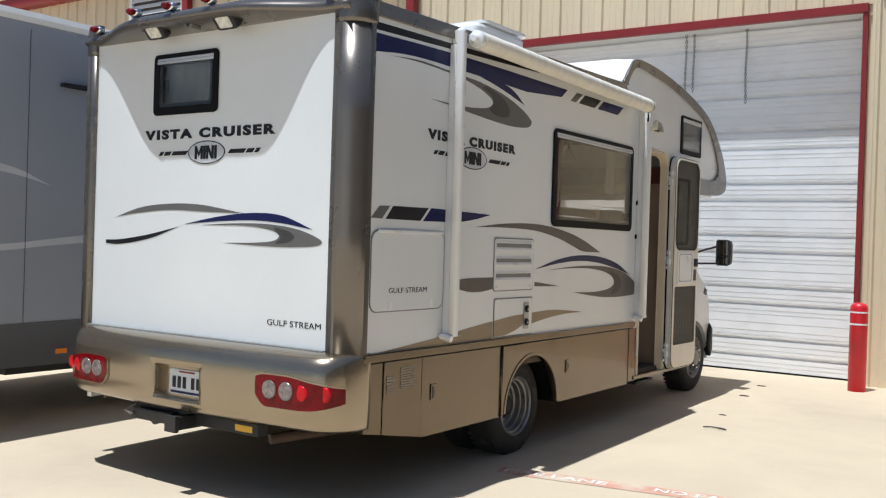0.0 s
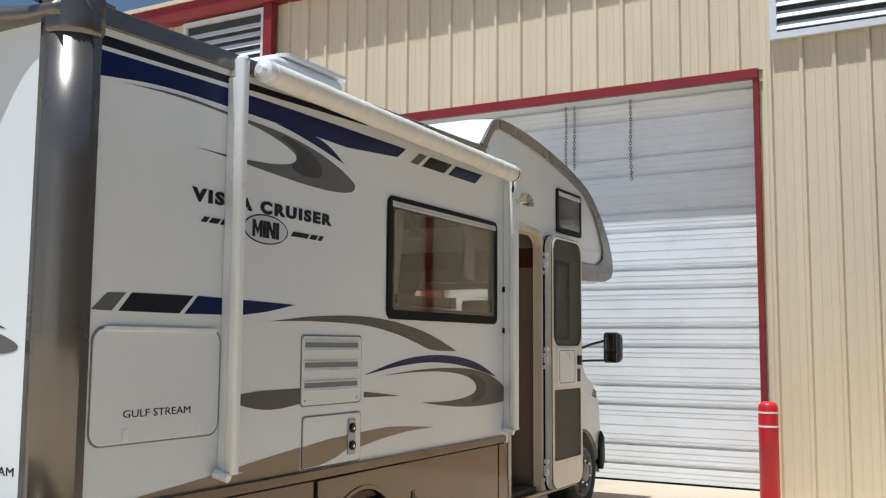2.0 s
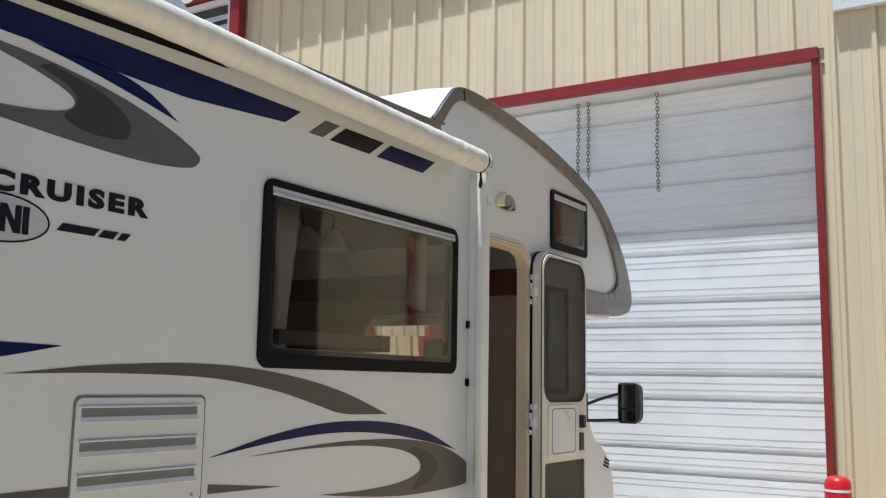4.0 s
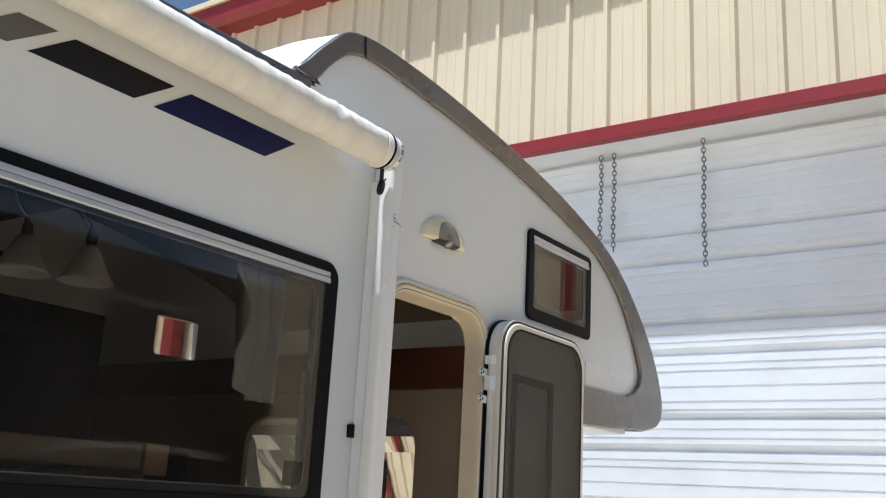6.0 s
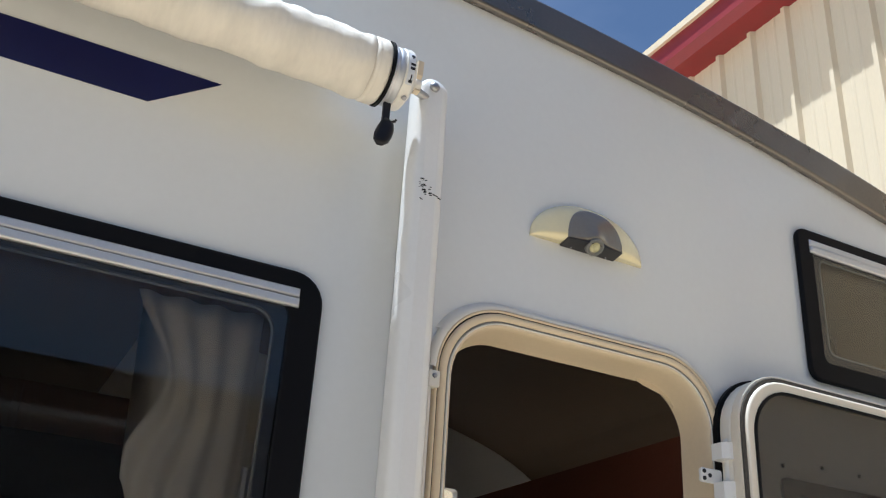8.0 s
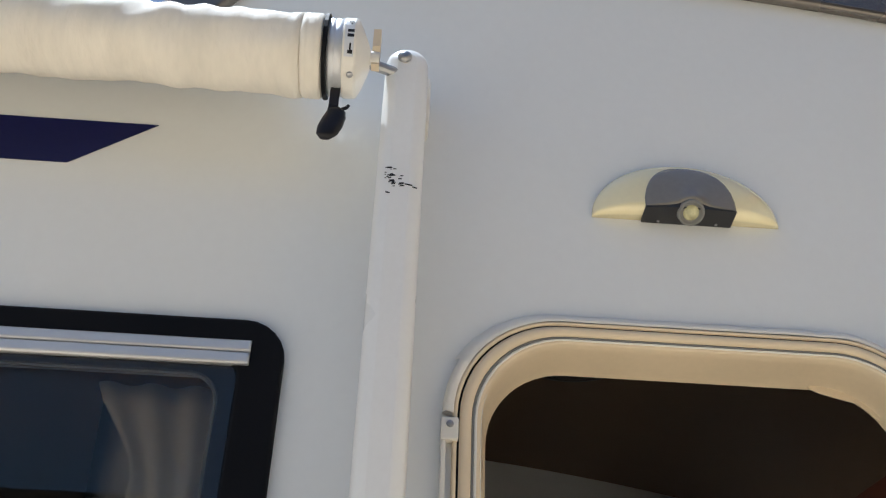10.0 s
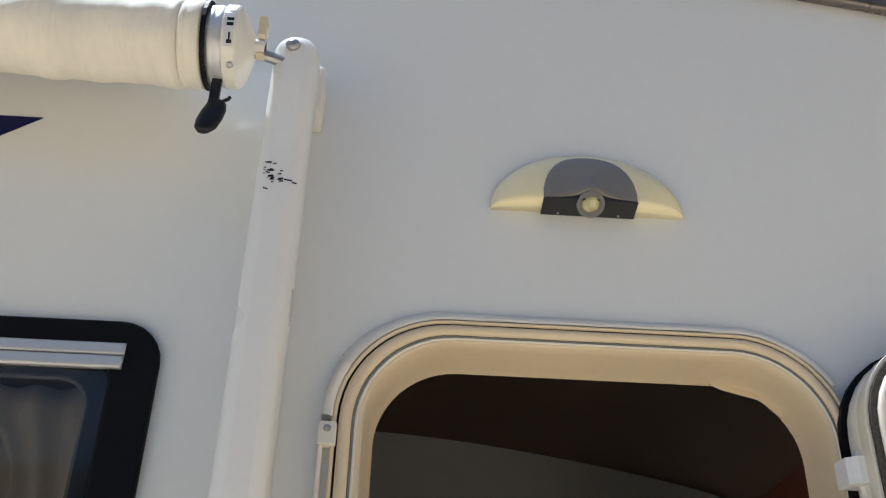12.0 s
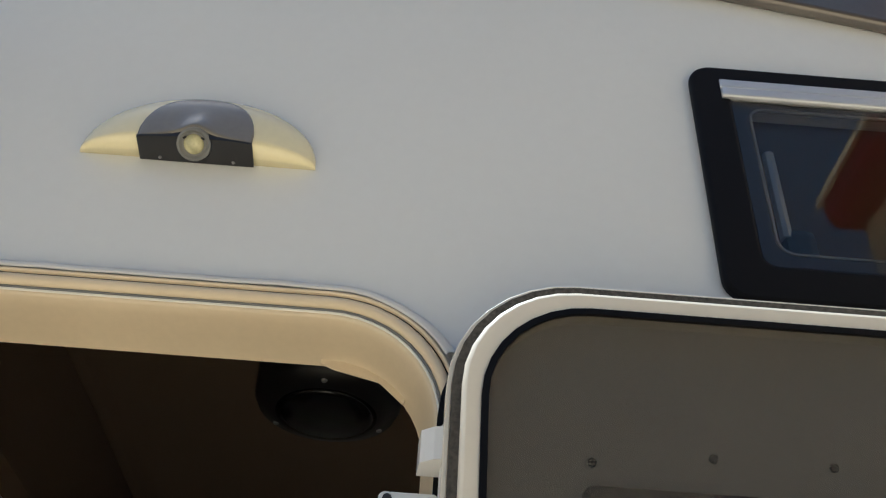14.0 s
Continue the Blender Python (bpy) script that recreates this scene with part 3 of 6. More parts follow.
# lower body: moulding, skirt panels and wheel opening
plate("belt_moulding", [[(4.87, 0.774), (8.72, 0.774), (8.72, 0.824), (4.87, 0.824)]], 0.022, off(SIDE, -0.002), GOLD, rv, "champagne belt moulding", bevel=0.006)
plate("belt_groove", [[(4.88, 0.762), (8.72, 0.762), (8.72, 0.776), (4.88, 0.776)]], 0.006, off(SIDE, -0.004), RUBBER, rv)


def skirt(a, b, z0=0.27, name="skirt_panel", d=0.0):
    return plate(name, [[(a + 0.002, z0), (b - 0.002, z0), (b - 0.002, 0.766), (a + 0.002, 0.766)]], 0.03, off(SIDE, -0.032 + d), GOLD, rv, bevel=0.004)


plate("skirt_panel", [[(4.90, 0.365), (5.066, 0.338), (5.066, 0.766), (4.90, 0.766)]], 0.03, off(SIDE, -0.032), GOLD, rv, bevel=0.004)
plate("generator_door", [[(5.074, 0.336), (5.456, 0.268), (5.456, 0.766), (5.074, 0.766)]], 0.03, off(SIDE, -0.028), GOLD, rv, bevel=0.004)
skirt(5.46, 6.42, 0.262)
arch = [(6.42, 0.27)] + [(6.858 - 0.384 * math.cos(math.pi * i / 20), 0.28 + 0.384 * math.sin(math.pi * i / 20)) for i in range(21)] + [(7.295, 0.27), (7.295, 0.766), (6.42, 0.766)]
plate("wheel_arch_panel", [arch], 0.045, off(SIDE, -0.032), GOLD, rv, "moulded champagne wheel arch panel", bevel=0.006)
lip = [(6.858 - 0.412 * math.cos(math.pi * i / 20), 0.28 + 0.412 * math.sin(math.pi * i / 20)) for i in range(21)]
lip_in = [(6.858 - 0.384 * math.cos(math.pi * i / 20), 0.28 + 0.384 * math.sin(math.pi * i / 20)) for i in range(21)]
plate("arch_lip", [lip + lip_in[::-1]], 0.010, off(SIDE, 0.008), GOLD, rv, bevel=0.0045)
bm = loft([[(x, 6.86 - 0.41 * math.cos(math.pi * i / 16), 0.27 + 0.41 * math.sin(math.pi * i / 16)) for i in range(17)] + [(x, 6.86 - 0.42 * math.cos(math.pi * i / 16), 0.27 + 0.42 * math.sin(math.pi * i / 16)) for i in range(17)][::-1] for x in (-0.585, -0.03)])
box_bm(-0.587, 6.44, 0.20, -0.567, 7.28, 0.69, bm=bm)
part("wheel_well", bm, RUBBER, rv)
skirt(7.295, 8.625, 0.265)
skirt(8.63, 8.80, 0.285, d=0.004)
for y in (5.56, 7.41):
    lk = plate("compartment_lock", [rounded(y, 0.485, y + 0.075, 0.585, 0.008)], 0.005, off(SIDE, 0.0), GOLD, rv)
    plate("latch", [rounded(y + 0.010, 0.496, y + 0.026, 0.574, 0.004)], 0.003, off(SIDE, 0.0035), PLASTIC, lk, "black latch slot")
    plate("key_plate", [ellipse(y + 0.050, 0.535, 0.009, 0.012, 14)], 0.003, off(SIDE, 0.0045), BRONZE, lk)
# generator grille
for i in range(9):
    plate("grille_slot", [[(5.235, 0.592 + i * 0.015), (5.375, 0.592 + i * 0.015), (5.375, 0.600 + i * 0.015), (5.235, 0.600 + i * 0.015)]], 0.003, off(SIDE, 0.0025), BRONZE, rv)
for i in range(6):
    plate("grille_slot", [[(5.10, 0.575 + i * 0.018), (5.19, 0.575 + i * 0.018), (5.19, 0.586 + i * 0.018), (5.10, 0.586 + i * 0.018)]], 0.003, off(SIDE, 0.0025), BRONZE, rv)
bm = box_bm(LEFT + 0.04, 4.95, 0.50, -0.05, 6.42, 0.56)
box_bm(LEFT + 0.6, 6.42, 0.50, -0.60, 7.30, 0.56, bm=bm)
box_bm(LEFT + 0.04, 7.30, 0.50, -0.05, 8.8, 0.56, bm=bm)
part("underfloor", bm, DARKM, rv)
bm = box_bm(-1.75, 4.85, 0.36, -1.62, 10.2, 0.50)
box_bm(-0.72, 4.85, 0.36, -0.59, 10.2, 0.50, bm=bm)
box_bm(-1.75, 4.95, 0.36, -0.59, 5.05, 0.48, bm=bm)
part("chassis_rail", bm, DARKM, rv)
plate("left_skirt", [[(5.0, 0.27), (6.42, 0.27), (6.42, 0.6), (7.3, 0.6), (7.3, 0.27), (9.95, 0.27), (9.95, 0.5), (5.0, 0.5)]], 0.02, off(SIDE, LEFT), GOLD, rv)


RIM = material("dusty_wheel_steel", (0.30, 0.295, 0.285), 0.45, metal=0.7, vary=0.25, size=10)


# ---- wheels ----
def wheel(name, x, y, r, dual):
    z = ground_z(x, y) + r - 0.012
    w = part(name, bmesh.new(), None, rv)
    m = Matrix.Translation((x, y, z)) @ AXIS_X
    wd = 0.21
    prof = [(r * 0.60, -wd), (r * 0.72, -wd - 0.008), (r * 0.90, -wd - 0.004), (r * 0.975, -wd + 0.022), (r, -wd + 0.05), (r, -0.05), (r * 0.975, -0.022), (r * 0.90, 0.004), (r * 0.72, 0.008), (r * 0.60, 0.0)]
    bm = lathe(prof, m, 40, caps=False)
    if dual:
        lathe([(a, b - 0.27) for a, b in prof], m, 40, bm, caps=False)
    part("tyre", bm, TYRE, w, "dusty black tyre", smooth=True)
    bm = bmesh.new()
    for i in range(44):
        a = 2 * math.pi * i / 44
        for s in (-0.045, -0.12, -0.185):
            box_bm(r * 0.985, -0.016, s - 0.026, r * 1.006, 0.016, s + 0.022, bm=bm)
            bmesh.ops.transform(bm, matrix=m @ Matrix.Rotation(a + s, 4, "Z"), verts=bm.verts[-8:])
    part("tread", bm, TYRE, w)["kind"] = "stuff"
    if dual:
        prof = [(r * 0.61, 0.004), (r * 0.585, 0.012), (r * 0.562, 0.0), (r * 0.555, -0.020), (r * 0.520, -0.026), (r * 0.515, -0.060), (r * 0.485, -0.066), (r * 0.478, -0.105), (r * 0.44, -0.112), (r * 0.42, -0.135), (r * 0.33, -0.145)]
        part("hub", lathe([(r * 0.33, -0.142), (r * 0.27, -0.130), (r * 0.22, -0.128), (r * 0.205, -0.07), (r * 0.15, -0.055), (0.003, -0.05)], m, 28), DARKM, w, "dark wheel hub", smooth=True)
    else:
        prof = [(r * 0.61, 0.004), (r * 0.585, 0.012), (r * 0.565, 0.0), (r * 0.53, -0.03), (r * 0.48, -0.035), (r * 0.36, 0.01), (r * 0.24, 0.018), (r * 0.21, 0.035), (r * 0.12, 0.045), (0.003, 0.046)]
    part("rim", lathe(prof, m, 40, caps=False), RIM, w, "dull steel wheel rim")
    hub = -0.142 if dual else 0.012
    part("wheel_disc", lathe([(r * 0.40, hub - 0.004), (r * 0.40, hub + 0.004), (r * 0.33, hub + 0.006), (r * 0.22, hub + 0.010), (0.003, hub + 0.012)], m, 32), DARKM, w, "dark wheel centre")
    for i in range(6):
        a = 2 * math.pi * i / 6 + 0.2
        rr, hh = (r * 0.30, -0.140) if dual else (r * 0.30, 0.012)
        part("wheel_nut", lathe([(0.014, 0), (0.014, 0.02), (0.008, 0.028)], m @ Matrix.Translation((rr * math.cos(a), rr * math.sin(a), hh)), 6), CHROME, w)
    for i in range(8):
        a = 2 * math.pi * i / 8
        rr, hh = (r * 0.375, -0.143) if dual else (r * 0.45, -0.024)
        part("vent_hole", lathe([(0.022, 0), (0.022, 0.004), (0.002, 0.004)], m @ Matrix.Translation((rr * math.cos(a), rr * math.sin(a), hh)), 12), RUBBER, w)
    return w


wheel("rear_wheel", -0.115, 6.84, 0.365, True)
wheel("front_wheel", -0.10, 10.58, 0.365, False)
wheel("rear_wheel", -2.08, 6.86, 0.365, True)
wheel("front_wheel", -2.07, 10.58, 0.365, False)

# ---- driving cab ----
cab_side = smooth([(9.95, 2.08), (10.25, 2.06), (10.42, 1.75), (10.60, 1.32), (10.70, 1.20), (10.86, 1.12), (11.0, 0.95), (11.04, 0.75), (11.05, 0.62)], 4)
wheelcut = [(10.58 + 0.43 * math.cos(math.pi * i / 14), 0.30 + 0.43 * math.sin(math.pi * i / 14)) for i in range(15)]
rings = []
for x, k in ((-2.22, 0.0), (-2.16, 0.05), (-1.18, 0.16), (-0.20, 0.05), (-0.10, 0.0)):
    rings.append([(x, y + (k if y > 10.5 else 0), z) for y, z in cab_side] + [(x, 11.05 + k, 0.45), (x, 11.03, 0.34)] + [(x, y, z) for y, z in wheelcut] + [(x, 9.95, 0.30)])
bm = loft(rings, caps=False)
bmesh.ops.delete(bm, geom=[f for f in bm.faces if all(v.co.y < 9.96 for v in f.verts) or (f.calc_center_median().y > 10.24 and 1.33 < f.calc_center_median().z < 2.02)], context="FACES")
part("cab_body", bm, WHITE, rv, "white van cab and bonnet", smooth=False)
screen_line = [p for p in cab_side if p[0] > 10.2 and 1.30 < p[1] < 2.06]
bm = loft([[(x, y + (k if y > 10.5 else 0) + 0.004, z) for y, z in screen_line] for x, k in ((-2.20, 0.0), (-2.16, 0.05), (-1.18, 0.16), (-0.20, 0.05), (-0.12, 0.0))], closed=False, caps=False)
ws = part("windscreen", bm, PANE2, rv, "clear windscreen")
ws.visible_shadow = False
cab_panel = list(cab_side) + [(11.05, 0.45), (11.03, 0.34)] + wheelcut + [(9.95, 0.30)]
cab_window = [(10.03, 1.30), (10.03, 1.95), (10.20, 1.95), (10.40, 1.55), (10.50, 1.32)]
for d in (-0.122, -2.22):
    plate("cab_door", [cab_panel, cab_window], 0.022, off(SIDE, d), WHITE, rv, "white cab door with a side window")
    pane = plate("cab_window", [cab_window], 0.004, off(SIDE, d + 0.008), PANE2, rv, "clear cab side glass")
    pane.visible_shadow = False
part("dashboard", box_bm(-2.15, 10.42, 0.80, -0.16, 10.80, 1.24, 0.04), PLASTIC, rv, "black plastic dashboard")
part("cab_floor", box_bm(-2.18, 9.95, 0.36, -0.14, 10.9, 0.40), CARPET, rv)
bm = loft([[(x, 11.00 + k, 0.33), (x, 10.98 + k, 0.40), (x, 10.99 + k, 0.60), (x, 11.04 + k, 0.68), (x, 11.12 + k, 0.62), (x, 11.13 + k, 0.40), (x, 11.08 + k, 0.32)] for x, k in ((-2.24, 0.0), (-2.1, 0.05), (-1.18, 0.12), (-0.22, 0.05), (-0.085, 0.0), (-0.075, -0.02))])
part("front_bumper", bm, DARKM, rv, "dark grey plastic front bumper", smooth=True)
for i in range(3):
    plate("fender_vent", [[(10.84 + i * 0.012, 1.02 + i * 0.022), (10.93 + i * 0.006, 0.995 + i * 0.022), (10.93 + i * 0.006, 1.008 + i * 0.022), (10.84 + i * 0.012, 1.034 + i * 0.022)]], 0.006, off(SIDE, -0.1005), RUBBER, rv)
plate("cab_badge", [ellipse(10.78, 1.04, 0.012, 0.012, 12)], 0.004, off(SIDE, -0.10), CHROME, rv)
mir = part("wing_mirror", loft([[(x, 10.68 - d, 1.33 + s), (x, 10.68 + 0.055, 1.34 + s), (x, 10.68 + 0.055, 1.595 - s), (x, 10.68 - d, 1.605 - s)] for x, d, s in ((0.080, 0.015, 0.045), (0.088, 0.03, 0.014), (0.105, 0.035, 0.0), (0.215, 0.035, 0.0), (0.230, 0.03, 0.014), (0.238, 0.015, 0.045))]), PLASTIC, rv, "black wing mirror on tubular arms")
for z0, z1 in ((1.345, 1.352), (1.45, 1.545)):
    part("mirror_arm", tube([(-0.10, 10.50, z0), (0.0, 10.58, (z0 + z1) / 2), (0.14, 10.68, z1)], 0.011), PLASTIC, mir)
part("mirror_mount", box_bm(-0.13, 10.42, 1.34, -0.085, 10.54, 1.53, 0.01), PLASTIC, mir)
for a, b in ((1.345, 1.42), (1.435, 1.59)):
    bm = loft([[(0.102, 10.642, a), (0.216, 10.642, a), (0.216, 10.642, b), (0.102, 10.642, b)], [(0.102, 10.639, a), (0.216, 10.639, a), (0.216, 10.639, b), (0.102, 10.639, b)]])
    part("mirror_glass", bm, MIRROR, mir, "small mirror glass")
part("step", box_bm(-0.32, 8.95, 0.22, -0.05, 9.35, 0.25, 0.006), DARKM, rv, "dark folding entry step")
part("sill_plate", box_bm(-0.35, 8.74, 0.295, 0.012, 9.98, 0.33, 0.005), GOLD, rv, "champagne door sill")


# ---- rear end ----
PANEL_Y = 4.76
RWIN = (-1.745, 2.258, -1.132, 2.658)
plate("rear_panel", [[(LEFT + 0.10, 0.82), (-0.12, 0.82), (-0.12, 2.80), (LEFT + 0.10, 2.80)], rounded(RWIN[0] + 0.04, RWIN[1] + 0.04, RWIN[2] - 0.04, RWIN[3] - 0.04, 0.04)], 0.04, off(REAR, -PANEL_Y - 0.04), WHITE, rv, "glossy white fibreglass rear panel")
for sx, x0 in ((1, -0.170), (-1, LEFT + 0.165)):
    e = [(x0, 4.80), (x0, 4.742)]
    for i in range(13):
        a = radians(-90 + 90 * i / 12)
        e.append((x0 + sx * (0.045 + 0.137 * math.cos(a)), 4.872 + 0.138 * math.sin(a)))
    e += [(x0 + sx * 0.182, 4.895), (x0 + sx * 0.14, 4.895)]
    if sx < 0:
        e = e[::-1]
    bm = loft([[(x, y, z) for x, y in e] for z in (0.815, 1.5, 2.2, 2.72)])
    ob = part("corner_moulding", bm, BRONZE, rv, "bronze rear corner moulding")
    for f in ob.data.polygons:
        f.use_smooth = 0.1 < abs(f.normal.x) < 0.995 and abs(f.normal.z) < 0.5
    bm = loft([[(x0 + (x - x0) * k + sx * 0.002, 4.80 + (y - 4.80) * k, z) for x, y in e] for z, k in ((2.715, 1.02), (2.74, 1.05), (2.86, 1.05), (2.90, 0.98), (2.925, 0.7))])
    part("corner_cap", bm, BRONZE, rv, smooth=True)


def lip_y(x):
    s = min(1.0, max(0.0, (0.5 - abs((x + 1.27) / 2.2)) / 0.30))
    s = s * s * (3 - 2 * s)
    return 4.715 - 0.185 * s, s


rings = []
for i in range(41):
    x = LEFT + 0.06 + (2.40) * i / 40
    yl, s = lip_y(x)
    rings.append([(x, 4.775, 2.77), (x, yl + 0.012, 2.785 + 0.02 * s), (x, yl, 2.80 + 0.02 * s), (x, yl + 0.014, 2.835 + 0.012 * s), (x, yl + 0.08, 2.87 + 0.012 * s), (x, 4.86, 2.905), (x, 5.02, 2.90), (x, 5.02, 2.80)])
part("rear_spoiler", loft(rings), BRONZE, rv, "bronze moulded rear roof cap", smooth=True)
for x in (-2.36, -1.72, -1.38, -1.02, -0.20):
    yl, s = lip_y(x)
    lamp = part("marker_lamp", loft([[(x + 0.042 * math.cos(a) * k, yl + 0.055 - h, 2.888 + 0.012 * s + 0.026 * math.sin(a) * k) for a in [2 * math.pi * j / 16 for j in range(16)]] for h, k in ((0.0, 1.15), (0.03, 1.1), (0.04, 0.95))]), CHROME, rv, "red marker lamp in a chrome base", smooth=True)
    part("lens", loft([[(x + 0.034 * math.cos(a) * k, yl + 0.055 - h, 2.888 + 0.012 * s + 0.022 * math.sin(a) * k) for a in [2 * math.pi * j / 16 for j in range(16)]] for h, k in ((0.038, 1.0), (0.06, 0.95), (0.075, 0.7), (0.08, 0.2))]), REDL, lamp, "red lens", smooth=True)
for x in (-1.60, -0.95):
    yl, s = lip_y(x)
    c = Matrix.Translation((x, 4.645, 2.792)) @ Matrix.Rotation(radians(-48), 4, "X")
    fl = part("flood_lamp", loft([[c @ Vector((a * k, b * k, h)) for a, b in rounded(-0.085, -0.052, 0.085, 0.052, 0.02, 3)] for h, k in ((0.045, 0.8), (0.02, 1.05), (-0.02, 1.05), (-0.03, 1.0))]), PLASTIC, rv, "black floodlight with a clear lens", smooth=False)
    part("lens", loft([[c @ Vector((a, b, h)) for a, b in rounded(-0.055, -0.036, 0.055, 0.036, 0.012, 3)] for h in (-0.030, -0.036)]), LAMPG, fl, "frosted lens")
rc = part("reversing_camera", box_bm(-1.31, 4.62, 2.765, -1.24, 4.70, 2.815, 0.008), GREYP, rv, "grey reversing camera with bracket and cable")
part("bracket", tube([(-1.275, 4.69, 2.81), (-1.275, 4.72, 2.84)], 0.016), GREYP, rc)
part("cable", tube([(-1.31, 4.66, 2.80), (-1.35, 4.66, 2.815), (-1.37, 4.62, 2.855)], 0.006), WHITEM, rc)
part("lens", lathe([(0.014, 0), (0.014, 0.006), (0.004, 0.008)], Matrix.Translation((-1.275, 4.622, 2.79)) @ Matrix.Rotation(radians(90), 4, "X"), 12), SCREEN, rc)

# rear bumper: one profile swept round the tail
BP = []
cr_ = 0.20
x_l, x_r, y_b = LEFT + 0.13, 0.0, 4.70
BP.append((x_r, 4.93, 1.0, 0.0))
for i in range(9):
    a = radians(-90 * i / 8)
    BP.append((x_r - cr_ + cr_ * math.cos(a), y_b + cr_ + cr_ * math.sin(a), math.cos(a), math.sin(a)))
for i in range(1, 16):
    x = x_r - cr_ + (x_l - x_r + 2 * cr_) * i / 16
    BP.append((x, y_b - 0.045 * math.sin(math.pi * i / 16), 0.0, -1.0))
for i in range(9):
    a = radians(-90 - 90 * i / 8)
    BP.append((x_l + cr_ + cr_ * math.cos(a), y_b + cr_ + cr_ * math.sin(a), math.cos(a), math.sin(a)))
BP.append((x_l, 4.93, -1.0, 0.0))
BPROF = [(-0.12, 0.838), (-0.02, 0.836), (0.045, 0.828), (0.09, 0.805), (0.115, 0.768), (0.125, 0.71), (0.128, 0.63), (0.126, 0.54), (0.118, 0.455), (0.098, 0.412), (0.06, 0.392), (-0.12, 0.385)]


def bumper_out(z):
    for (o0, z0), (o1, z1) in zip(BPROF[1:], BPROF[2:]):
        if z1 <= z <= z0:
            return o0 + (o1 - o0) * (z - z0) / (z1 - z0)
    return 0.0


def side_fade(nx):
    return 1.0 - 0.85 * abs(nx) ** 1.5


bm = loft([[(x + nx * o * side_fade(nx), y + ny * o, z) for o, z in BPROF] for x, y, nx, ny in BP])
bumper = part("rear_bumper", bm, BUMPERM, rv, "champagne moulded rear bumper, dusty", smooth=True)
part("bumper_ledge_seal", box_bm(LEFT + 0.17, 4.722, 0.820, -0.175, 4.757, 0.842, 0.003), GREYP, rv)


def bumper_point(x, z, lift):
    """A point on the bumper's rear surface at x."""
    best = min(range(len(BP) - 1), key=lambda k: abs((BP[k][0] + BP[k + 1][0]) / 2 - x) if BP[k][3] < -0.05 or BP[k + 1][3] < -0.05 else 9)
    a, b = BP[best], BP[best + 1]
    t = min(1.0, max(0.0, (x - a[0]) / (b[0] - a[0]))) if abs(b[0] - a[0]) > 1e-6 else 0.0
    px, py, nx, ny = [a[i] + (b[i] - a[i]) * t for i in range(4)]
    o = bumper_out(z) + lift
    return (px + nx * o * side_fade(nx), py + ny * o, z)


def bumper_patch(name, x0, x1, zlo, zhi, lift, mat, parent, label="", nx_=28, nz=6):
    front, back = [], []
    for i in range(nx_ + 1):
        u = i / nx_
        x = x0 + (x1 - x0) * u
        lo, hi = zlo(u), zhi(u)
        front.append([bumper_point(x, lo + (hi - lo) * j / nz, lift) for j in range(nz + 1)] + [bumper_point(x, lo + (hi - lo) * (nz - j) / nz, -0.02) for j in range(nz + 1)])
    return part(name, loft(front), mat, parent, label, smooth=False)


def tail_lamp(x0, x1, flip, dz=0.0):
    def lo(u):
        u = 1 - u if flip else u
        return dz + 0.545 + 0.07 * max(0, (0.18 - u) / 0.18) ** 2 + 0.045 * max(0, (u - 0.6) / 0.4) ** 2 - 0.015

    def hi(u):
        u = 1 - u if flip else u
        return dz + 0.712 - 0.015 * max(0, (0.15 - u) / 0.15) ** 2 - 0.055 * max(0, (u - 0.45) / 0.55) ** 1.5
    t = bumper_patch("tail_lamp", x0 - 0.014, x1 + 0.014, lambda u: lo(u) - 0.016, lambda u: hi(u) + 0.009, 0.009, BUMPERM, rv, "red tail lamp cluster with two clear round lenses")
    bumper_patch("lens", x0, x1, lo, hi, 0.012, REDL, t, "deep red lens")
    n = -1 if flip else 1
    e = x1 if flip else x0
    for k, (d, mat) in enumerate(((0.105, CLEARL), (0.225, CLEARL), (0.325, REDB2), (0.415, REDB2))):
        x = e + n * d
        p = Vector(bumper_point(x, dz + 0.630, 0.012))
        m = Matrix.Translation(p) @ Matrix.Rotation(radians(90), 4, "X")
        r = 0.047 if k < 2 else 0.055
        part("round_lens", lathe([(r * 1.12, -0.012), (r * 1.12, 0.003), (r, 0.006), (r * 0.9, 0.003), (r * 0.6, 0.007), (0.003, 0.009)] if k < 2 else [(0.044, -0.012), (0.044, 0.0005), (0.03, 0.002), (0.002, 0.003)], m, 24), mat, t, "clear round lens" if k < 2 else "bright red round lens", smooth=True)
    return t


tail_lamp(-0.515, -0.030, False, -0.012)
tail_lamp(-2.37, -1.88, True, -0.045)
# number plate in a recess cut into the bumper
RX = -1.185
cut = part("cutter", loft([[(a * k + RX, y, b * k + 0.572) for a, b in rounded(-0.205, -0.104, 0.205, 0.104, 0.03, 4)] for y, k in ((4.40, 1.12), (4.522, 1.04), (4.54, 1.0), (4.592, 0.95))]), GOLD)
mod = bumper.modifiers.new("recess", "BOOLEAN")
mod.operation, mod.object, mod.solver = "DIFFERENCE", cut, "EXACT"
bpy.context.view_layer.update()
carved = bpy.data.meshes.new_from_object(bumper.evaluated_get(bpy.context.evaluated_depsgraph_get()))
bumper.modifiers.clear()
bumper.data = carved
bpy.data.objects.remove(cut)
num = part("number_plate", loft([[(a + RX + 0.035, y, b + 0.572) for a, b in rounded(-0.150, -0.076, 0.150, 0.076, 0.012, 4)] for y in (4.591, 4.580)]), PLATEM, rv, "pale number plate with dark bars")
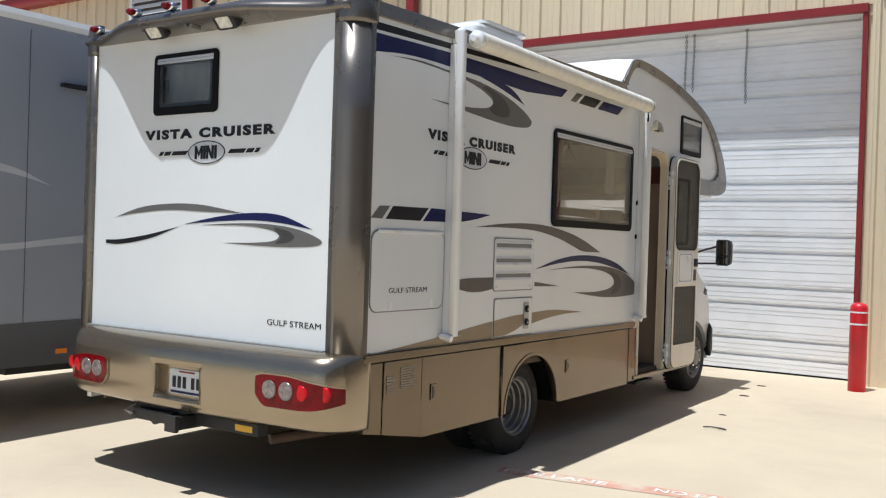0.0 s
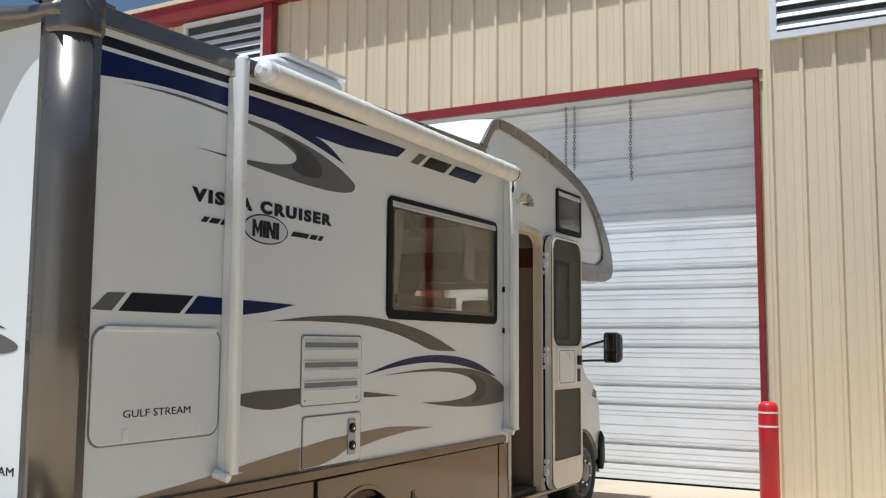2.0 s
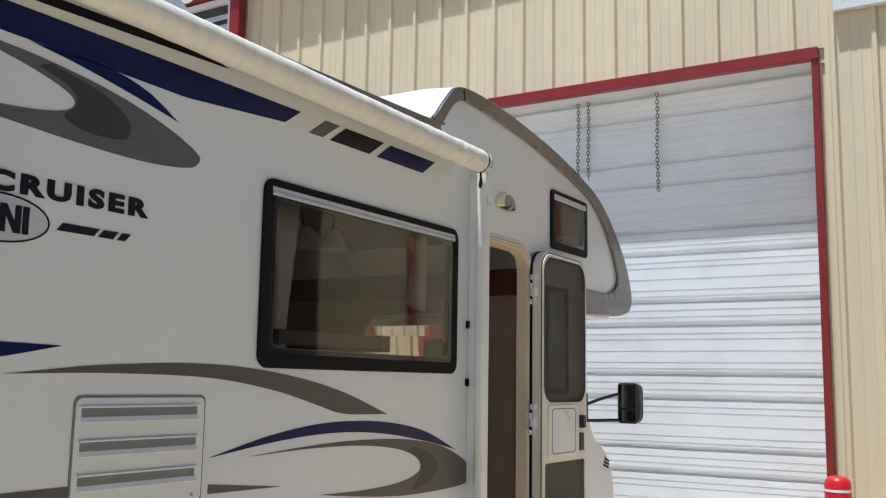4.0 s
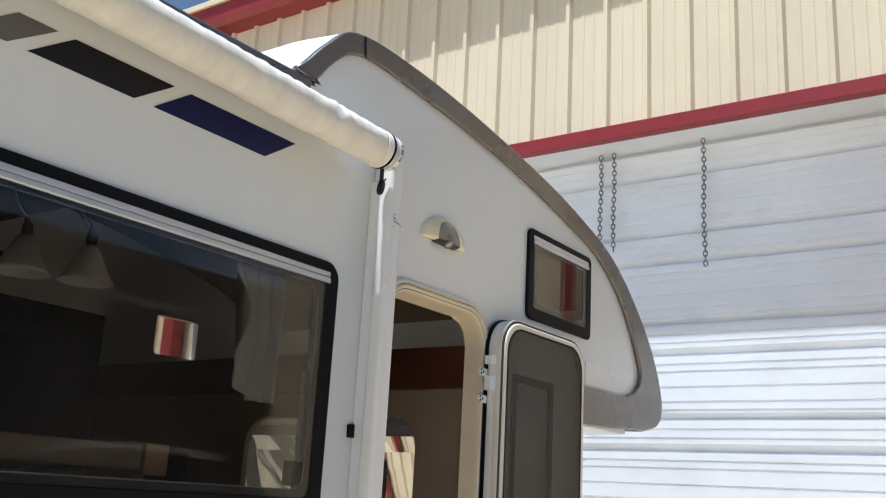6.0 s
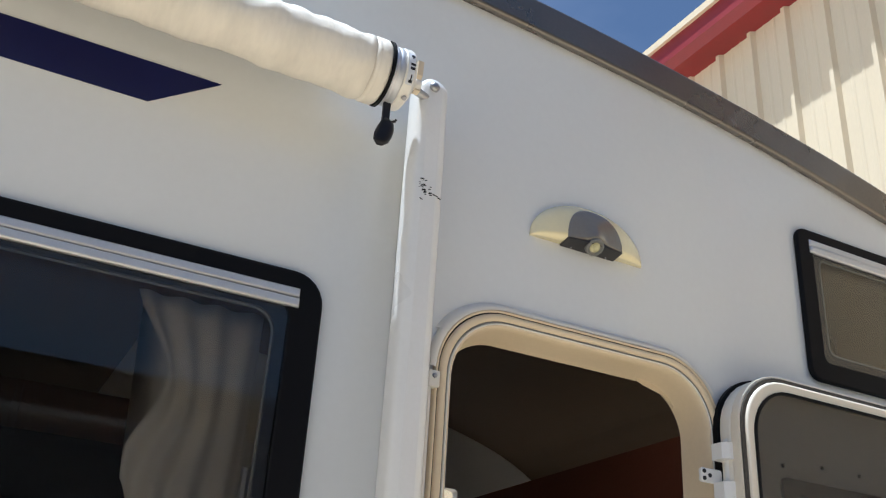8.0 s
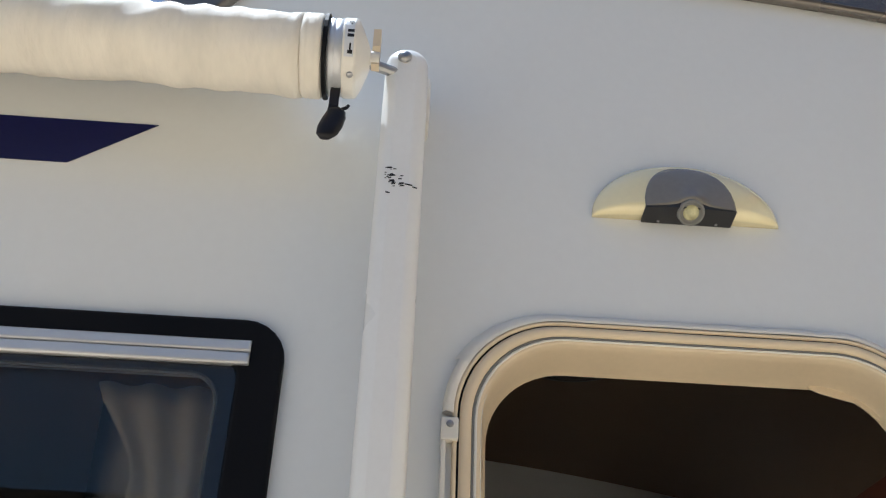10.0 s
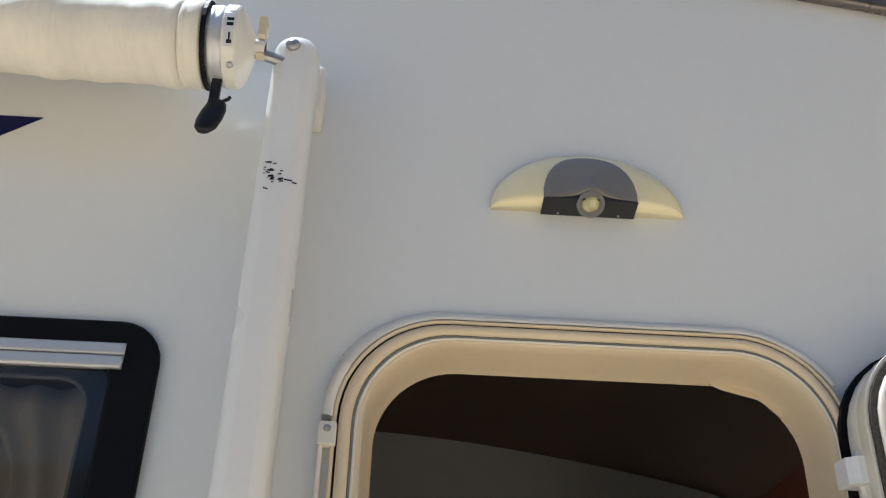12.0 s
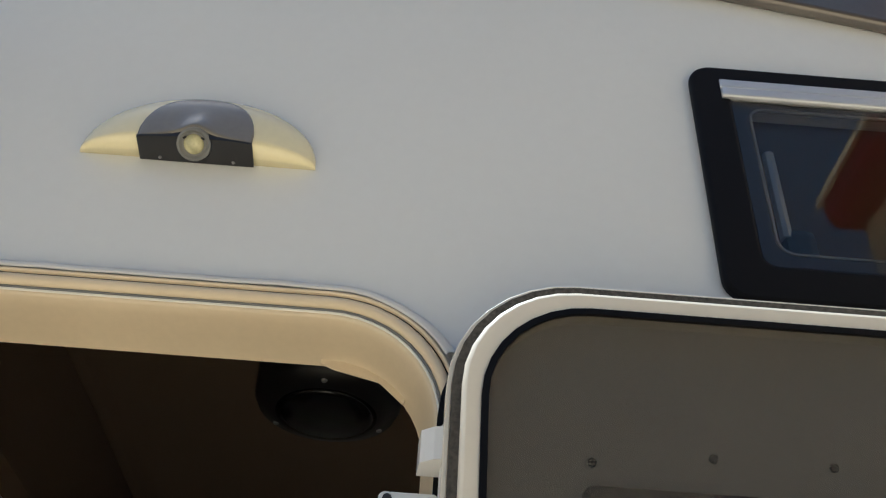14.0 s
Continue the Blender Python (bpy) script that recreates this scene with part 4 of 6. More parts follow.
for x in (-1.255, -1.208, -1.161, -1.085, -1.038):
    plate("dark_bar", [[(x - 0.015, 0.535), (x + 0.015, 0.535), (x + 0.015, 0.605), (x - 0.015, 0.605)]], 0.002, off(REAR, -4.5795), BLACKV, num)
plate("blue_band", [[(-1.285, 0.502), (-1.02, 0.502), (-1.02, 0.516), (-1.285, 0.516)]], 0.002, off(REAR, -4.5795), NAVY, num)
plate("red_band", [[(-1.21, 0.630), (-1.07, 0.630), (-1.07, 0.640), (-1.21, 0.640)]], 0.002, off(REAR, -4.5795), REDP, num)
# tow hitch
h_ = part("tow_hitch", box_bm(-1.75, 4.66, 0.30, -0.60, 4.74, 0.375, 0.006), DARKM, rv, "black tow hitch with receiver tube")
part("receiver", box_bm(-1.22, 4.50, 0.285, -1.14, 4.72, 0.365, 0.006), DARKM, h_)
part("receiver_collar", box_bm(-1.23, 4.49, 0.275, -1.13, 4.52, 0.375, 0.004), PLASTIC, h_)
part("wiring_socket", tube([(-1.46, 4.68, 0.31), (-1.46, 4.60, 0.305)], 0.035, 14), PLASTIC, h_)
part("cover", box_bm(-1.68, 4.60, 0.285, -1.30, 4.66, 0.36, 0.012), PLASTIC, h_)
plate("sticker", [[(-0.79, 0.318), (-0.645, 0.318), (-0.645, 0.356), (-0.79, 0.356)]], 0.002, off(REAR, -4.659), YELLOWT, h_, "yellow warning sticker")
part("safety_loop", tube([(-1.72, 4.68, 0.37), (-1.74, 4.60, 0.33), (-1.66, 4.58, 0.32)], 0.008), STEEL, h_)
part("exhaust_pipe", tube([(-0.55, 6.2, 0.33), (-0.40, 5.2, 0.31), (-0.62, 4.78, 0.27)], 0.032, 14), RUST, rv, "rusty exhaust pipe")


# ---- windows ----
def caravan_window(name, m, x0, z0, x1, z1, mat, label, rim=0.058, r=0.055, rail=True, pane_rim=0.02, parent=None):
    w = plate(name, [rounded(x0, z0, x1, z1, r), rounded(x0 + rim, z0 + rim, x1 - rim, z1 - rim, r * 0.5)], 0.014, off(m, 0.0), RUBBER, parent or rv, label, bevel=0.005)
    plate("pane_frame", [rounded(x0 + rim * 0.8, z0 + rim * 0.8, x1 - rim * 0.8, z1 - rim * 0.95, r * 0.7), rounded(x0 + rim + pane_rim, z0 + rim + pane_rim, x1 - rim - pane_rim, z1 - rim - pane_rim, r * 0.7)], 0.010, off(m, -0.002), PANE_EDGE, w, "dark pane edge", bevel=0.003)
    q = rim + pane_rim
    plate("pane_bead", [rounded(x0 + q, z0 + q, x1 - q, z1 - q, r * 0.7), rounded(x0 + q + 0.003, z0 + q + 0.003, x1 - q - 0.003, z1 - q - 0.003, r * 0.7 - 0.002)], 0.003, off(m, 0.004), GREYP, w, "pale bead round the pane")
    inner = plate("pane", [rounded(x0 + rim * 0.9, z0 + rim * 0.9, x1 - rim * 0.9, z1 - rim, r * 0.6)], 0.004, off(m, -0.012), mat, w, "inner acrylic pane")
    inner.visible_shadow = False
    p = plate("pane", [rounded(x0 + rim * 0.82, z0 + rim * 0.82, x1 - rim * 0.82, z1 - rim, r * 0.7)], 0.004, off(m, 0.009), mat, w, "tinted acrylic pane")
    p.visible_shadow = False
    if rail:
        for k, (a, b) in enumerate(((0.0, 0.0165), (0.0185, 0.035))):
            plate("hinge_rail", [[(x0 + rim * 0.75, z1 - rim * 0.55 - b), (x1 - rim * 0.75, z1 - rim * 0.55 - b), (x1 - rim * 0.75, z1 - rim * 0.55 - a), (x0 + rim * 0.75, z1 - rim * 0.55 - a)]], 0.012 + 0.003 * k, off(m, 0.006), ALU, w, "aluminium hinge rail", bevel=0.004)
    return w


big = caravan_window("side_window", SIDE, *WIN, PANE, "tinted acrylic hinged window in a black frame")
for y in (7.20, 8.50):
    part("stay_arm", tube([(-0.02, y, 1.70), (-0.02, y, 2.05)], 0.008, 8), ALU, big)
    part("latch", box_bm(-0.05, y - 0.025, 1.72, -0.012, y + 0.025, 1.79, 0.006), PLASTIC, big)
small = caravan_window("cabover_window", SIDE, *CABWIN, PANE, "small tinted acrylic window in a black frame", rim=0.05, r=0.03)
part("stay_arm", tube([(-0.03, 9.83, 2.56), (-0.03, 9.83, 2.70)], 0.008, 8), ALU, small)
part("latch", box_bm(-0.06, 9.825, 2.515, -0.022, 9.865, 2.575, 0.012), PLASTIC, small)
back = caravan_window("rear_window", off(REAR, -PANEL_Y), *RWIN, PANE3, "small tinted rear window in a black frame", rim=0.055, r=0.035)
for x in (-1.66, -1.22):
    part("latch", box_bm(x - 0.015, 4.775, 2.40, x + 0.015, 4.80, 2.50, 0.004), PLASTIC, back)


# ---- side fittings ----
def hatch(name, a, b, c, d, r, label, mat=WHITE):
    h = plate(name, [rounded(a, b, c, d, r)], 0.008, off(SIDE, 0.0005), mat, rv, label, bevel=0.003)
    plate("seal", [rounded(a - 0.007, b - 0.007, c + 0.007, d + 0.007, r), rounded(a, b, c, d, r)], 0.0035, off(SIDE, 0.0005), GREYP, h)
    return h


hh = hatch("storage_hatch", *HATCH, 0.06, "white storage hatch with rounded corners")
plate("drip_rail", [rounded(HATCH[0] + 0.05, HATCH[3] - 0.010, HATCH[2] - 0.03, HATCH[3] + 0.010, 0.008)], 0.012, off(SIDE, 0.006), WHITEM, hh, bevel=0.003)
for y in (5.10, 5.52):
    plate("catch", [rounded(y - 0.014, 1.078, y + 0.014, 1.128, 0.004)], 0.006, off(SIDE, 0.008), WHITEM, hh, bevel=0.002)
lettering("maker_lettering", "GULF STREAM", 0.045, off(SIDE, 0.0085) @ Matrix.Translation((5.085, 1.186, 0)), BLACKV, rv, width=0.385, depth=0.0015)
lettering("maker_lettering", "GULF STREAM", 0.050, off(REAR, -PANEL_Y + 0.0005) @ Matrix.Translation((-0.652, 0.972, 0)), BLACKV, rv, width=0.43, depth=0.0015)

FV = (6.275, 1.160, 6.820, 1.522)
fv = hatch("fridge_vent", *FV, 0.025, "white three-slot refrigerator vent")
for i in range(3):
    z = 1.240 + i * 0.106
    sl = plate("slot", [[(6.295, z), (6.782, z), (6.782, z + 0.038), (6.295, z + 0.038)]], 0.003, off(SIDE, 0.007), GREYP, fv, "grey vent slot")
    part("slat", loft([[(0.010, y, z + 0.004), (0.017, y, z - 0.008), (0.019, y, z - 0.006), (0.011, y, z + 0.010)] for y in (6.292, 6.785)]), WHITEM, fv)
    plate("hood", [[(6.29, z + 0.038), (6.787, z + 0.038), (6.787, z + 0.044), (6.29, z + 0.044)]], 0.010, off(SIDE, 0.007), WHITEM, fv)
for y in (6.30, 6.775):
    plate("screw", [ellipse(y, 1.185, 0.007, 0.007, 10)], 0.003, off(SIDE, 0.008), STEEL, fv)
fh = hatch("service_hatch", 6.295, 0.836, 6.822, 1.098, 0.02, "white service hatch with sockets")
out = plate("socket_strip", [rounded(6.692, 0.872, 6.762, 1.068, 0.010)], 0.008, off(SIDE, 0.009), STEEL, rv, "pair of round sockets on a metal strip", bevel=0.002)
for z in (0.922, 1.018):
    part("socket", lathe([(0.026, 0), (0.026, 0.010), (0.020, 0.013), (0.004, 0.009)], Matrix.Translation((0.016, 6.727, z)) @ AXIS_X, 16), BLACKV, out, "black round socket")
    part("socket_pin", lathe([(0.010, 0), (0.010, 0.006), (0.003, 0.007)], Matrix.Translation((0.026, 6.727, z)) @ AXIS_X, 10), CHROME, out)
for y, z in ((8.706, 1.893), (8.706, 1.590), (5.696, 1.890), (5.706, 1.108)):
    plate("arm_rest_bumper", [rounded(y - 0.018, z - 0.02, y + 0.006, z + 0.02, 0.004)], 0.012, off(SIDE, 0.0), RUBBER, rv, "small black rubber stop")


# ---- decals on the side ----
def decal(name, loops, mat, m=SIDE, lift=0.0008, label=""):
    return plate(name, loops, 0.0012, off(m, lift), mat, rv, label)


decal("stripe", [[(4.87, 2.735), (4.87, 2.690)] + [(6.86, 2.757), (6.78, 2.780)]], BLACKV, label="black roof stripe")
decal("stripe", [smooth([(4.87, 2.672), (5.8, 2.695), (7.292, 2.698)], 8) + [(7.195, 2.630)] + smooth([(6.66, 2.590), (6.05, 2.60), (5.30, 2.603), (4.87, 2.562)], 8)], NAVY, label="navy blue roof stripe")
decal("fin", [blade([(6.02, 2.598), (6.30, 2.60), (6.48, 2.565), (6.63, 2.49)], [(6.02, 2.598), (6.20, 2.575), (6.42, 2.535), (6.63, 2.49)])], NAVY)
decal("swoosh", [smooth([(5.03, 2.565), (5.35, 2.587), (5.70, 2.575), (6.05, 2.56), (6.35, 2.52), (6.58, 2.46), (6.72, 2.40), (6.735, 2.365), (6.68, 2.335), (6.50, 2.318), (6.25, 2.322), (5.95, 2.34), (5.70, 2.358), (5.46, 2.372)], 8)
      + smooth([(5.46, 2.372), (5.75, 2.372), (6.00, 2.385), (6.16, 2.415), (6.19, 2.46), (6.08, 2.505), (5.88, 2.545), (5.60, 2.568), (5.30, 2.575), (5.03, 2.565)], 8)[1:-1]], GREYV, label="grey swoosh with a pointed tail")
decal("swoosh_shade", [smooth([(6.10, 2.55), (6.30, 2.505), (6.40, 2.45), (6.42, 2.40), (6.38, 2.37), (6.25, 2.365), (6.16, 2.395), (6.20, 2.44), (6.18, 2.49), (6.06, 2.53)], 6)], SHADEV, lift=0.002)
for a, b, mat in ((7.345, 7.440, GREYV), (7.490, 7.781, BLACKV), (7.840, 8.235, NAVY)):
    decal("dash", [[(a, 2.623), (b, 2.623), (b + 0.116, 2.701), (a + 0.111, 2.701)]], mat)
decal("dash", [[(4.905, 1.612), (5.01, 1.610), (5.085, 1.688), (4.985, 1.684)]], GREYV)
decal("dash", [[(5.045, 1.610), (5.39, 1.610), (5.475, 1.692), (5.115, 1.689)]], BLACKV)
decal("dash", [[(5.42, 1.610)] + smooth([(5.80, 1.615), (6.0, 1.640), (6.215, 1.681)], 6) + [(5.505, 1.694)]], NAVY)
decal("swoosh", [blade([(6.02, 1.592), (6.40, 1.628), (6.85, 1.640), (7.25, 1.610), (7.62, 1.545), (7.98, 1.440)], [(6.02, 1.592), (6.40, 1.600), (6.85, 1.590), (7.20, 1.545), (7.45, 1.490), (7.65, 1.447), (7.98, 1.440)])], TAUPEV, label="taupe curved stripe")
decal("swoosh", [blade([(6.86, 1.305), (7.20, 1.375), (7.55, 1.412), (7.95, 1.405), (8.30, 1.352), (8.60, 1.250)], [(6.86, 1.305), (7.25, 1.350), (7.60, 1.368), (7.95, 1.352), (8.30, 1.305), (8.60, 1.250)])], NAVY, label="navy curved stripe")
decal("swoosh", [smooth([(7.07, 1.298), (7.45, 1.322), (7.80, 1.330), (8.15, 1.318), (8.45, 1.275), (8.66, 1.205), (8.76, 1.135), (8.755, 1.095), (8.66, 1.068), (8.40, 1.058), (8.10, 1.062), (7.80, 1.085), (7.50, 1.118)], 8)
      + smooth([(7.50, 1.118), (7.85, 1.112), (8.12, 1.128), (8.26, 1.168), (8.24, 1.225), (8.08, 1.275), (7.80, 1.305), (7.45, 1.310), (7.07, 1.298)], 8)[1:-1]], TAUPEV, label="taupe swoosh with a pointed tail")
decal("swoosh_shade", [smooth([(8.20, 1.285), (8.36, 1.240), (8.42, 1.175), (8.36, 1.110), (8.20, 1.085), (8.27, 1.150), (8.26, 1.215), (8.16, 1.262)], 6)], SHADEV, lift=0.002)
decal("blade", [[(5.70, 1.232)] + smooth([(5.95, 1.250), (6.275, 1.252)], 4) + smooth([(6.275, 1.172), (6.10, 1.155), (5.95, 1.160), (5.80, 1.190), (5.70, 1.232)], 6)[:-1]], TAUPEV, label="taupe blade-shaped stripe")
decal("blade", [[(6.86, 1.212), (6.86, 1.178), (7.26, 1.172)]], TAUPEV)
decal("lower_sweep", [smooth([(5.00, 0.826), (5.55, 0.872), (6.0, 0.920), (6.278, 0.948)], 6) + [(6.278, 0.826)]], GOLDV, label="gold sweep above the skirt")
decal("lower_sweep", [smooth([(6.288, 0.949), (6.52, 0.972), (6.69, 0.980)], 6) + smooth([(6.69, 0.905), (6.58, 0.868), (6.43, 0.840)], 6) + [(6.288, 0.840)]], GOLDV, lift=0.0086)
decal("lower_sweep", [smooth([(6.822, 0.984), (7.18, 0.992), (7.68, 0.956)], 6) + smooth([(7.68, 0.956), (7.35, 0.952), (7.05, 0.930), (6.822, 0.902)], 6)[1:]], GOLDV)


def name_badge(m, x0, zc, width, size, oval):
    b = lettering("name_lettering", "VISTA CRUISER", size, m @ Matrix.Translation((x0, zc, 0)), BLACKV, rv, width=width, weight=0.0042, depth=0.004, spacing=1.28, label="raised navy-black model lettering")
    cx_, cz = oval
    plate("oval_ring", [ellipse(cx_, cz, 0.170, 0.074), ellipse(cx_, cz, 0.164, 0.068)], 0.003, off(m, 0.0), BLACKV, b)
    plate("oval_field", [ellipse(cx_, cz, 0.164, 0.068)], 0.002, off(m, 0.0), SILVERV, b, "silver oval")
    h, glyphs = 0.042, []
    for x, g in ((-0.105, "M"), (-0.026, "I"), (0.000, "N"), (0.076, "I")):
        w = {"M": 0.074, "I": 0.021, "N": 0.070}[g]
        if g == "I":
            g = [(0, -h), (w, -h), (w, h), (0, h)]
        elif g == "N":
            g = [(0, -h), (0.02, -h), (0.02, 0.2 * h), (w - 0.022, -h), (w, -h), (w, h), (w - 0.02, h), (w - 0.02, -0.2 * h), (0.022, h), (0, h)]
        else:
            g = [(0, -h), (0.019, -h), (0.019, 0.2 * h), (w / 2, -0.7 * h), (w - 0.019, 0.2 * h), (w - 0.019, -h), (w, -h), (w, h), (w - 0.018, h), (w / 2, -0.1 * h), (0.018, h), (0, h)]
        glyphs.append([(cx_ + x + a, cz + c) for a, c in g])
    plate("badge_word", glyphs, 0.003, off(m, 0.002), BLACKV, b)
    for s in (-1, 1):
        for k, (d, w) in enumerate(((0.195, 0.14), (0.35, 0.06), (0.425, 0.035))):
            a = cx_ + s * d
            e = a + s * w
            lo_, hi_ = cz - 0.012, cz + 0.014
            plate("dash", [[(a, lo_), (e, lo_), (e + 0.022, hi_), (a + 0.022, hi_)]], 0.0015, off(m, 0.0004), BLACKV, b)


name_badge(off(SIDE, 0.0006), 5.444, 2.152, 1.072, 0.080, (5.966, 2.046))
name_badge(off(REAR, -PANEL_Y + 0.0006), -1.828, 2.128, 1.198, 0.080, (-1.228, 2.006))

# rear panel graphics
RM = off(REAR, -PANEL_Y)
decal("swoosh", [blade([(-2.11, 1.590), (-1.85, 1.655), (-1.55, 1.680), (-1.25, 1.672), (-0.88, 1.622)], [(-2.11, 1.590), (-1.85, 1.620), (-1.55, 1.638), (-1.20, 1.628), (-0.88, 1.622)])], GREYV, RM, label="grey curved stripe")
decal("swoosh", [blade([(-1.42, 1.548), (-1.10, 1.600), (-0.80, 1.625), (-0.55, 1.610), (-0.31, 1.532)], [(-1.42, 1.548), (-1.10, 1.570), (-0.80, 1.580), (-0.55, 1.565), (-0.31, 1.532)])], NAVY, RM, label="navy curved stripe")
decal("swoosh", [smooth([(-1.25, 1.545), (-0.95, 1.560), (-0.65, 1.558), (-0.42, 1.530), (-0.27, 1.485), (-0.235, 1.455), (-0.30, 1.435), (-0.50, 1.425), (-0.75, 1.427), (-1.04, 1.438)], 8)
      + smooth([(-1.04, 1.438), (-0.80, 1.444), (-0.63, 1.458), (-0.575, 1.490), (-0.64, 1.522), (-0.85, 1.545), (-1.25, 1.545)], 8)[1:-1]], GREYV, RM, label="grey swoosh with a pointed tail")
decal("swoosh_shade", [smooth([(-0.62, 1.545), (-0.50, 1.520), (-0.45, 1.485), (-0.50, 1.455), (-0.60, 1.445), (-0.56, 1.480), (-0.60, 1.515)], 6)], SHADEV, RM, lift=0.002)
decal("swoosh", [blade([(-2.22, 1.430), (-2.05, 1.437), (-1.75, 1.478), (-1.47, 1.532)], [(-2.215, 1.405), (-2.05, 1.405), (-1.75, 1.450), (-1.47, 1.532)])], BLACKV, RM, label="black curved stripe")


# ---- entrance door ----
bottom = 0.335
FRAME = (8.791, 9.460, 2.416, 0.145)   # outer edge of the frame: rear, front, head, corner radius


def frame_line(d, low, wave=0.0):
    """The frame's outline, d inside its outer edge, from the low end on the rear side over the head to the front side."""
    a, b, top, r = FRAME[0] + d * 1.22, FRAME[1] - d * 0.85, FRAME[2] - d, FRAME[3] - d * 0.75
    pts = [(a, low + (top - r - low) * i / 12) for i in range(12)]
    pts += [(a + r - r * math.cos(radians(90 * i / 12)), top - r + r * math.sin(radians(90 * i / 12))) for i in range(12)]
    pts += [(a + r + (b - a - 2 * r) * i / 30, top) for i in range(30)]
    pts += [(b - r + r * math.sin(radians(90 * i / 12)), top - r + r * math.cos(radians(90 * i / 12))) for i in range(12)]
    pts += [(b, top - r - (top - r - low) * i / 12) for i in range(13)]
    return [(y + wave * noise.noise((y * 9, z * 9, 4.0)), z + wave * noise.noise((y * 14, z * 5, 8.0))) for y, z in pts]


def frame_sweep(name, profile, mat, parent, label="", low=bottom, wave=0.0, keep=None):
    """A moulding of the given section (distance inside the outer edge, height off the wall) that runs round the doorway."""
    rows = []
    for d, x in profile:
        rows.append([(x, y, z) for y, z in frame_line(d, low, wave)])
    if keep:
        n = [i for i, p in enumerate(rows[0]) if keep(p)]
        rows = [row[n[0]:n[-1] + 1] for row in rows]
    ob = part(name, loft(rows, closed=False, caps=False), mat, parent, label, smooth=True)
    return ob


fr = frame_sweep("door_frame", [(0.0145, 0.0), (0.0152, 0.0105), (0.0185, 0.0135), (0.0235, 0.0130), (0.0275, 0.0095), (0.0280, 0.0)], CREAM, rv, "cream moulded door frame")
frame_sweep("outer_bead", [(0.0080, 0.0), (0.0082, 0.0115), (0.0100, 0.0128), (0.0125, 0.0118), (0.0132, 0.0)], CREAM, fr, "cream outer bead")
frame_sweep("bead_gap", [(0.0128, 0.0080), (0.0152, 0.0080)], RUBBER, fr, "dark gap along the bead")
frame_sweep("seal", [(0.0276, 0.0062), (0.0290, 0.0078), (0.0303, 0.0066), (0.0308, 0.0040)], GREYP, fr, "dark grey door seal")
frame_sweep("seal_line", [(0.0306, 0.0058), (0.0314, 0.0072), (0.0330, 0.0072), (0.0337, 0.0048)], OFFWHITE, fr, "pale lip beside the seal")
frame_sweep("frame_reveal", [(0.0330, 0.0052), (0.0350, 0.0055), (0.0375, 0.0020), (0.0400, -0.010), (0.0420, -0.026), (0.0440, -0.045), (0.0460, -0.066), (0.0485, -0.072)], CREAM, fr, "cream coved door reveal")
dr = frame_sweep("drip_rail", [(-0.0080, 0.0), (-0.0045, 0.0055), (0.0005, 0.0112), (0.0055, 0.0138), (0.0082, 0.0130)], OFFWHITE, rv, "white drip rail over the door", wave=0.0020, keep=lambda p: p[2] > 2.343)
frame_sweep("rail_return", [(-0.0030, 0.0), (-0.0025, 0.010), (0.0005, 0.0150), (0.0070, 0.0150), (0.0085, 0.0125)], OFFWHITE, dr, "white side of the drip rail", keep=lambda p: p[1] < 8.86 and 2.24 < p[2] < 2.352)
part("rail_end", box_bm(0.0005, 8.786, 2.232, 0.0185, 8.808, 2.262, 0.003), OFFWHITE, dr)
part("screw", lathe([(0.005, 0), (0.004, 0.003), (0.001, 0.004)], Matrix.Translation((0.0185, 8.797, 2.252)) @ AXIS_X, 8), STEEL, dr)
part("side_rail", box_bm(0.0005, 8.787, 0.5, 0.015, 8.793, 2.232, 0.002), OFFWHITE, dr)
plate("loose_trim", [[(9.305, 2.378), (9.302, 2.366), (9.318, 2.359), (9.368, 2.347), (9.395, 2.322), (9.405, 2.350), (9.37, 2.378)]], 0.003, off(SIDE, -0.066), CREAM, fr, "torn cream trim hanging from the head", bevel=0.001)
part("inner_handrail", box_bm(-0.06, 8.862, 0.9, -0.03, 8.876, 1.6, 0.005), PLASTIC, fr)

LEAF = (9.436, 10.112, 2.386, 0.325, 0.122)   # the leaf stands folded back against the side wall
leaf = empty("entry_door", (0.05, 9.45, 0.345), "white entrance door folded fully open against the side, screen showing", "door")
leaf.parent = rv
leaf.matrix_parent_inverse = rv.matrix_world.inverted()
for k in ("label", "category"):
    del leaf[k]
leaf["label"] = "white entrance door folded fully open, screen showing"


def leaf_loop(d):
    a, b, t, s, r = LEAF
    return rounded(a + d, s + d, b - d, t - d, max(r - d, 0.03), 8)


plate("leaf_body", [leaf_loop(0.0), rounded(9.57, 1.55, 9.86, 2.17, 0.04)], 0.034, off(SIDE, 0.022), OFFWHITE, leaf, "white moulded door leaf", bevel=0.006)
plate("edge_seal", [leaf_loop(-0.001), leaf_loop(0.004)], 0.022, off(SIDE, 0.056), CREAMW, leaf, "pale lip round the leaf", bevel=0.001)
plate("pile_seal", [leaf_loop(0.004), leaf_loop(0.0125)], 0.024, off(SIDE, 0.058), PILE, leaf, "dark fuzzy pile seal")
plate("screen_frame", [leaf_loop(0.0125), rounded(9.470, 1.485, 10.070, 2.349, 0.098, 8), rounded(9.485, 0.56, 10.065, 1.125, 0.02)], 0.022, off(SIDE, 0.066), CREAMW, leaf, "white screen door frame", bevel=0.005)
plate("screen_bead", [rounded(9.466, 1.481, 10.074, 2.353, 0.102, 8), rounded(9.4725, 1.4875, 10.0675, 2.3465, 0.0955, 8)], 0.004, off(SIDE, 0.086), RUBBER, leaf)
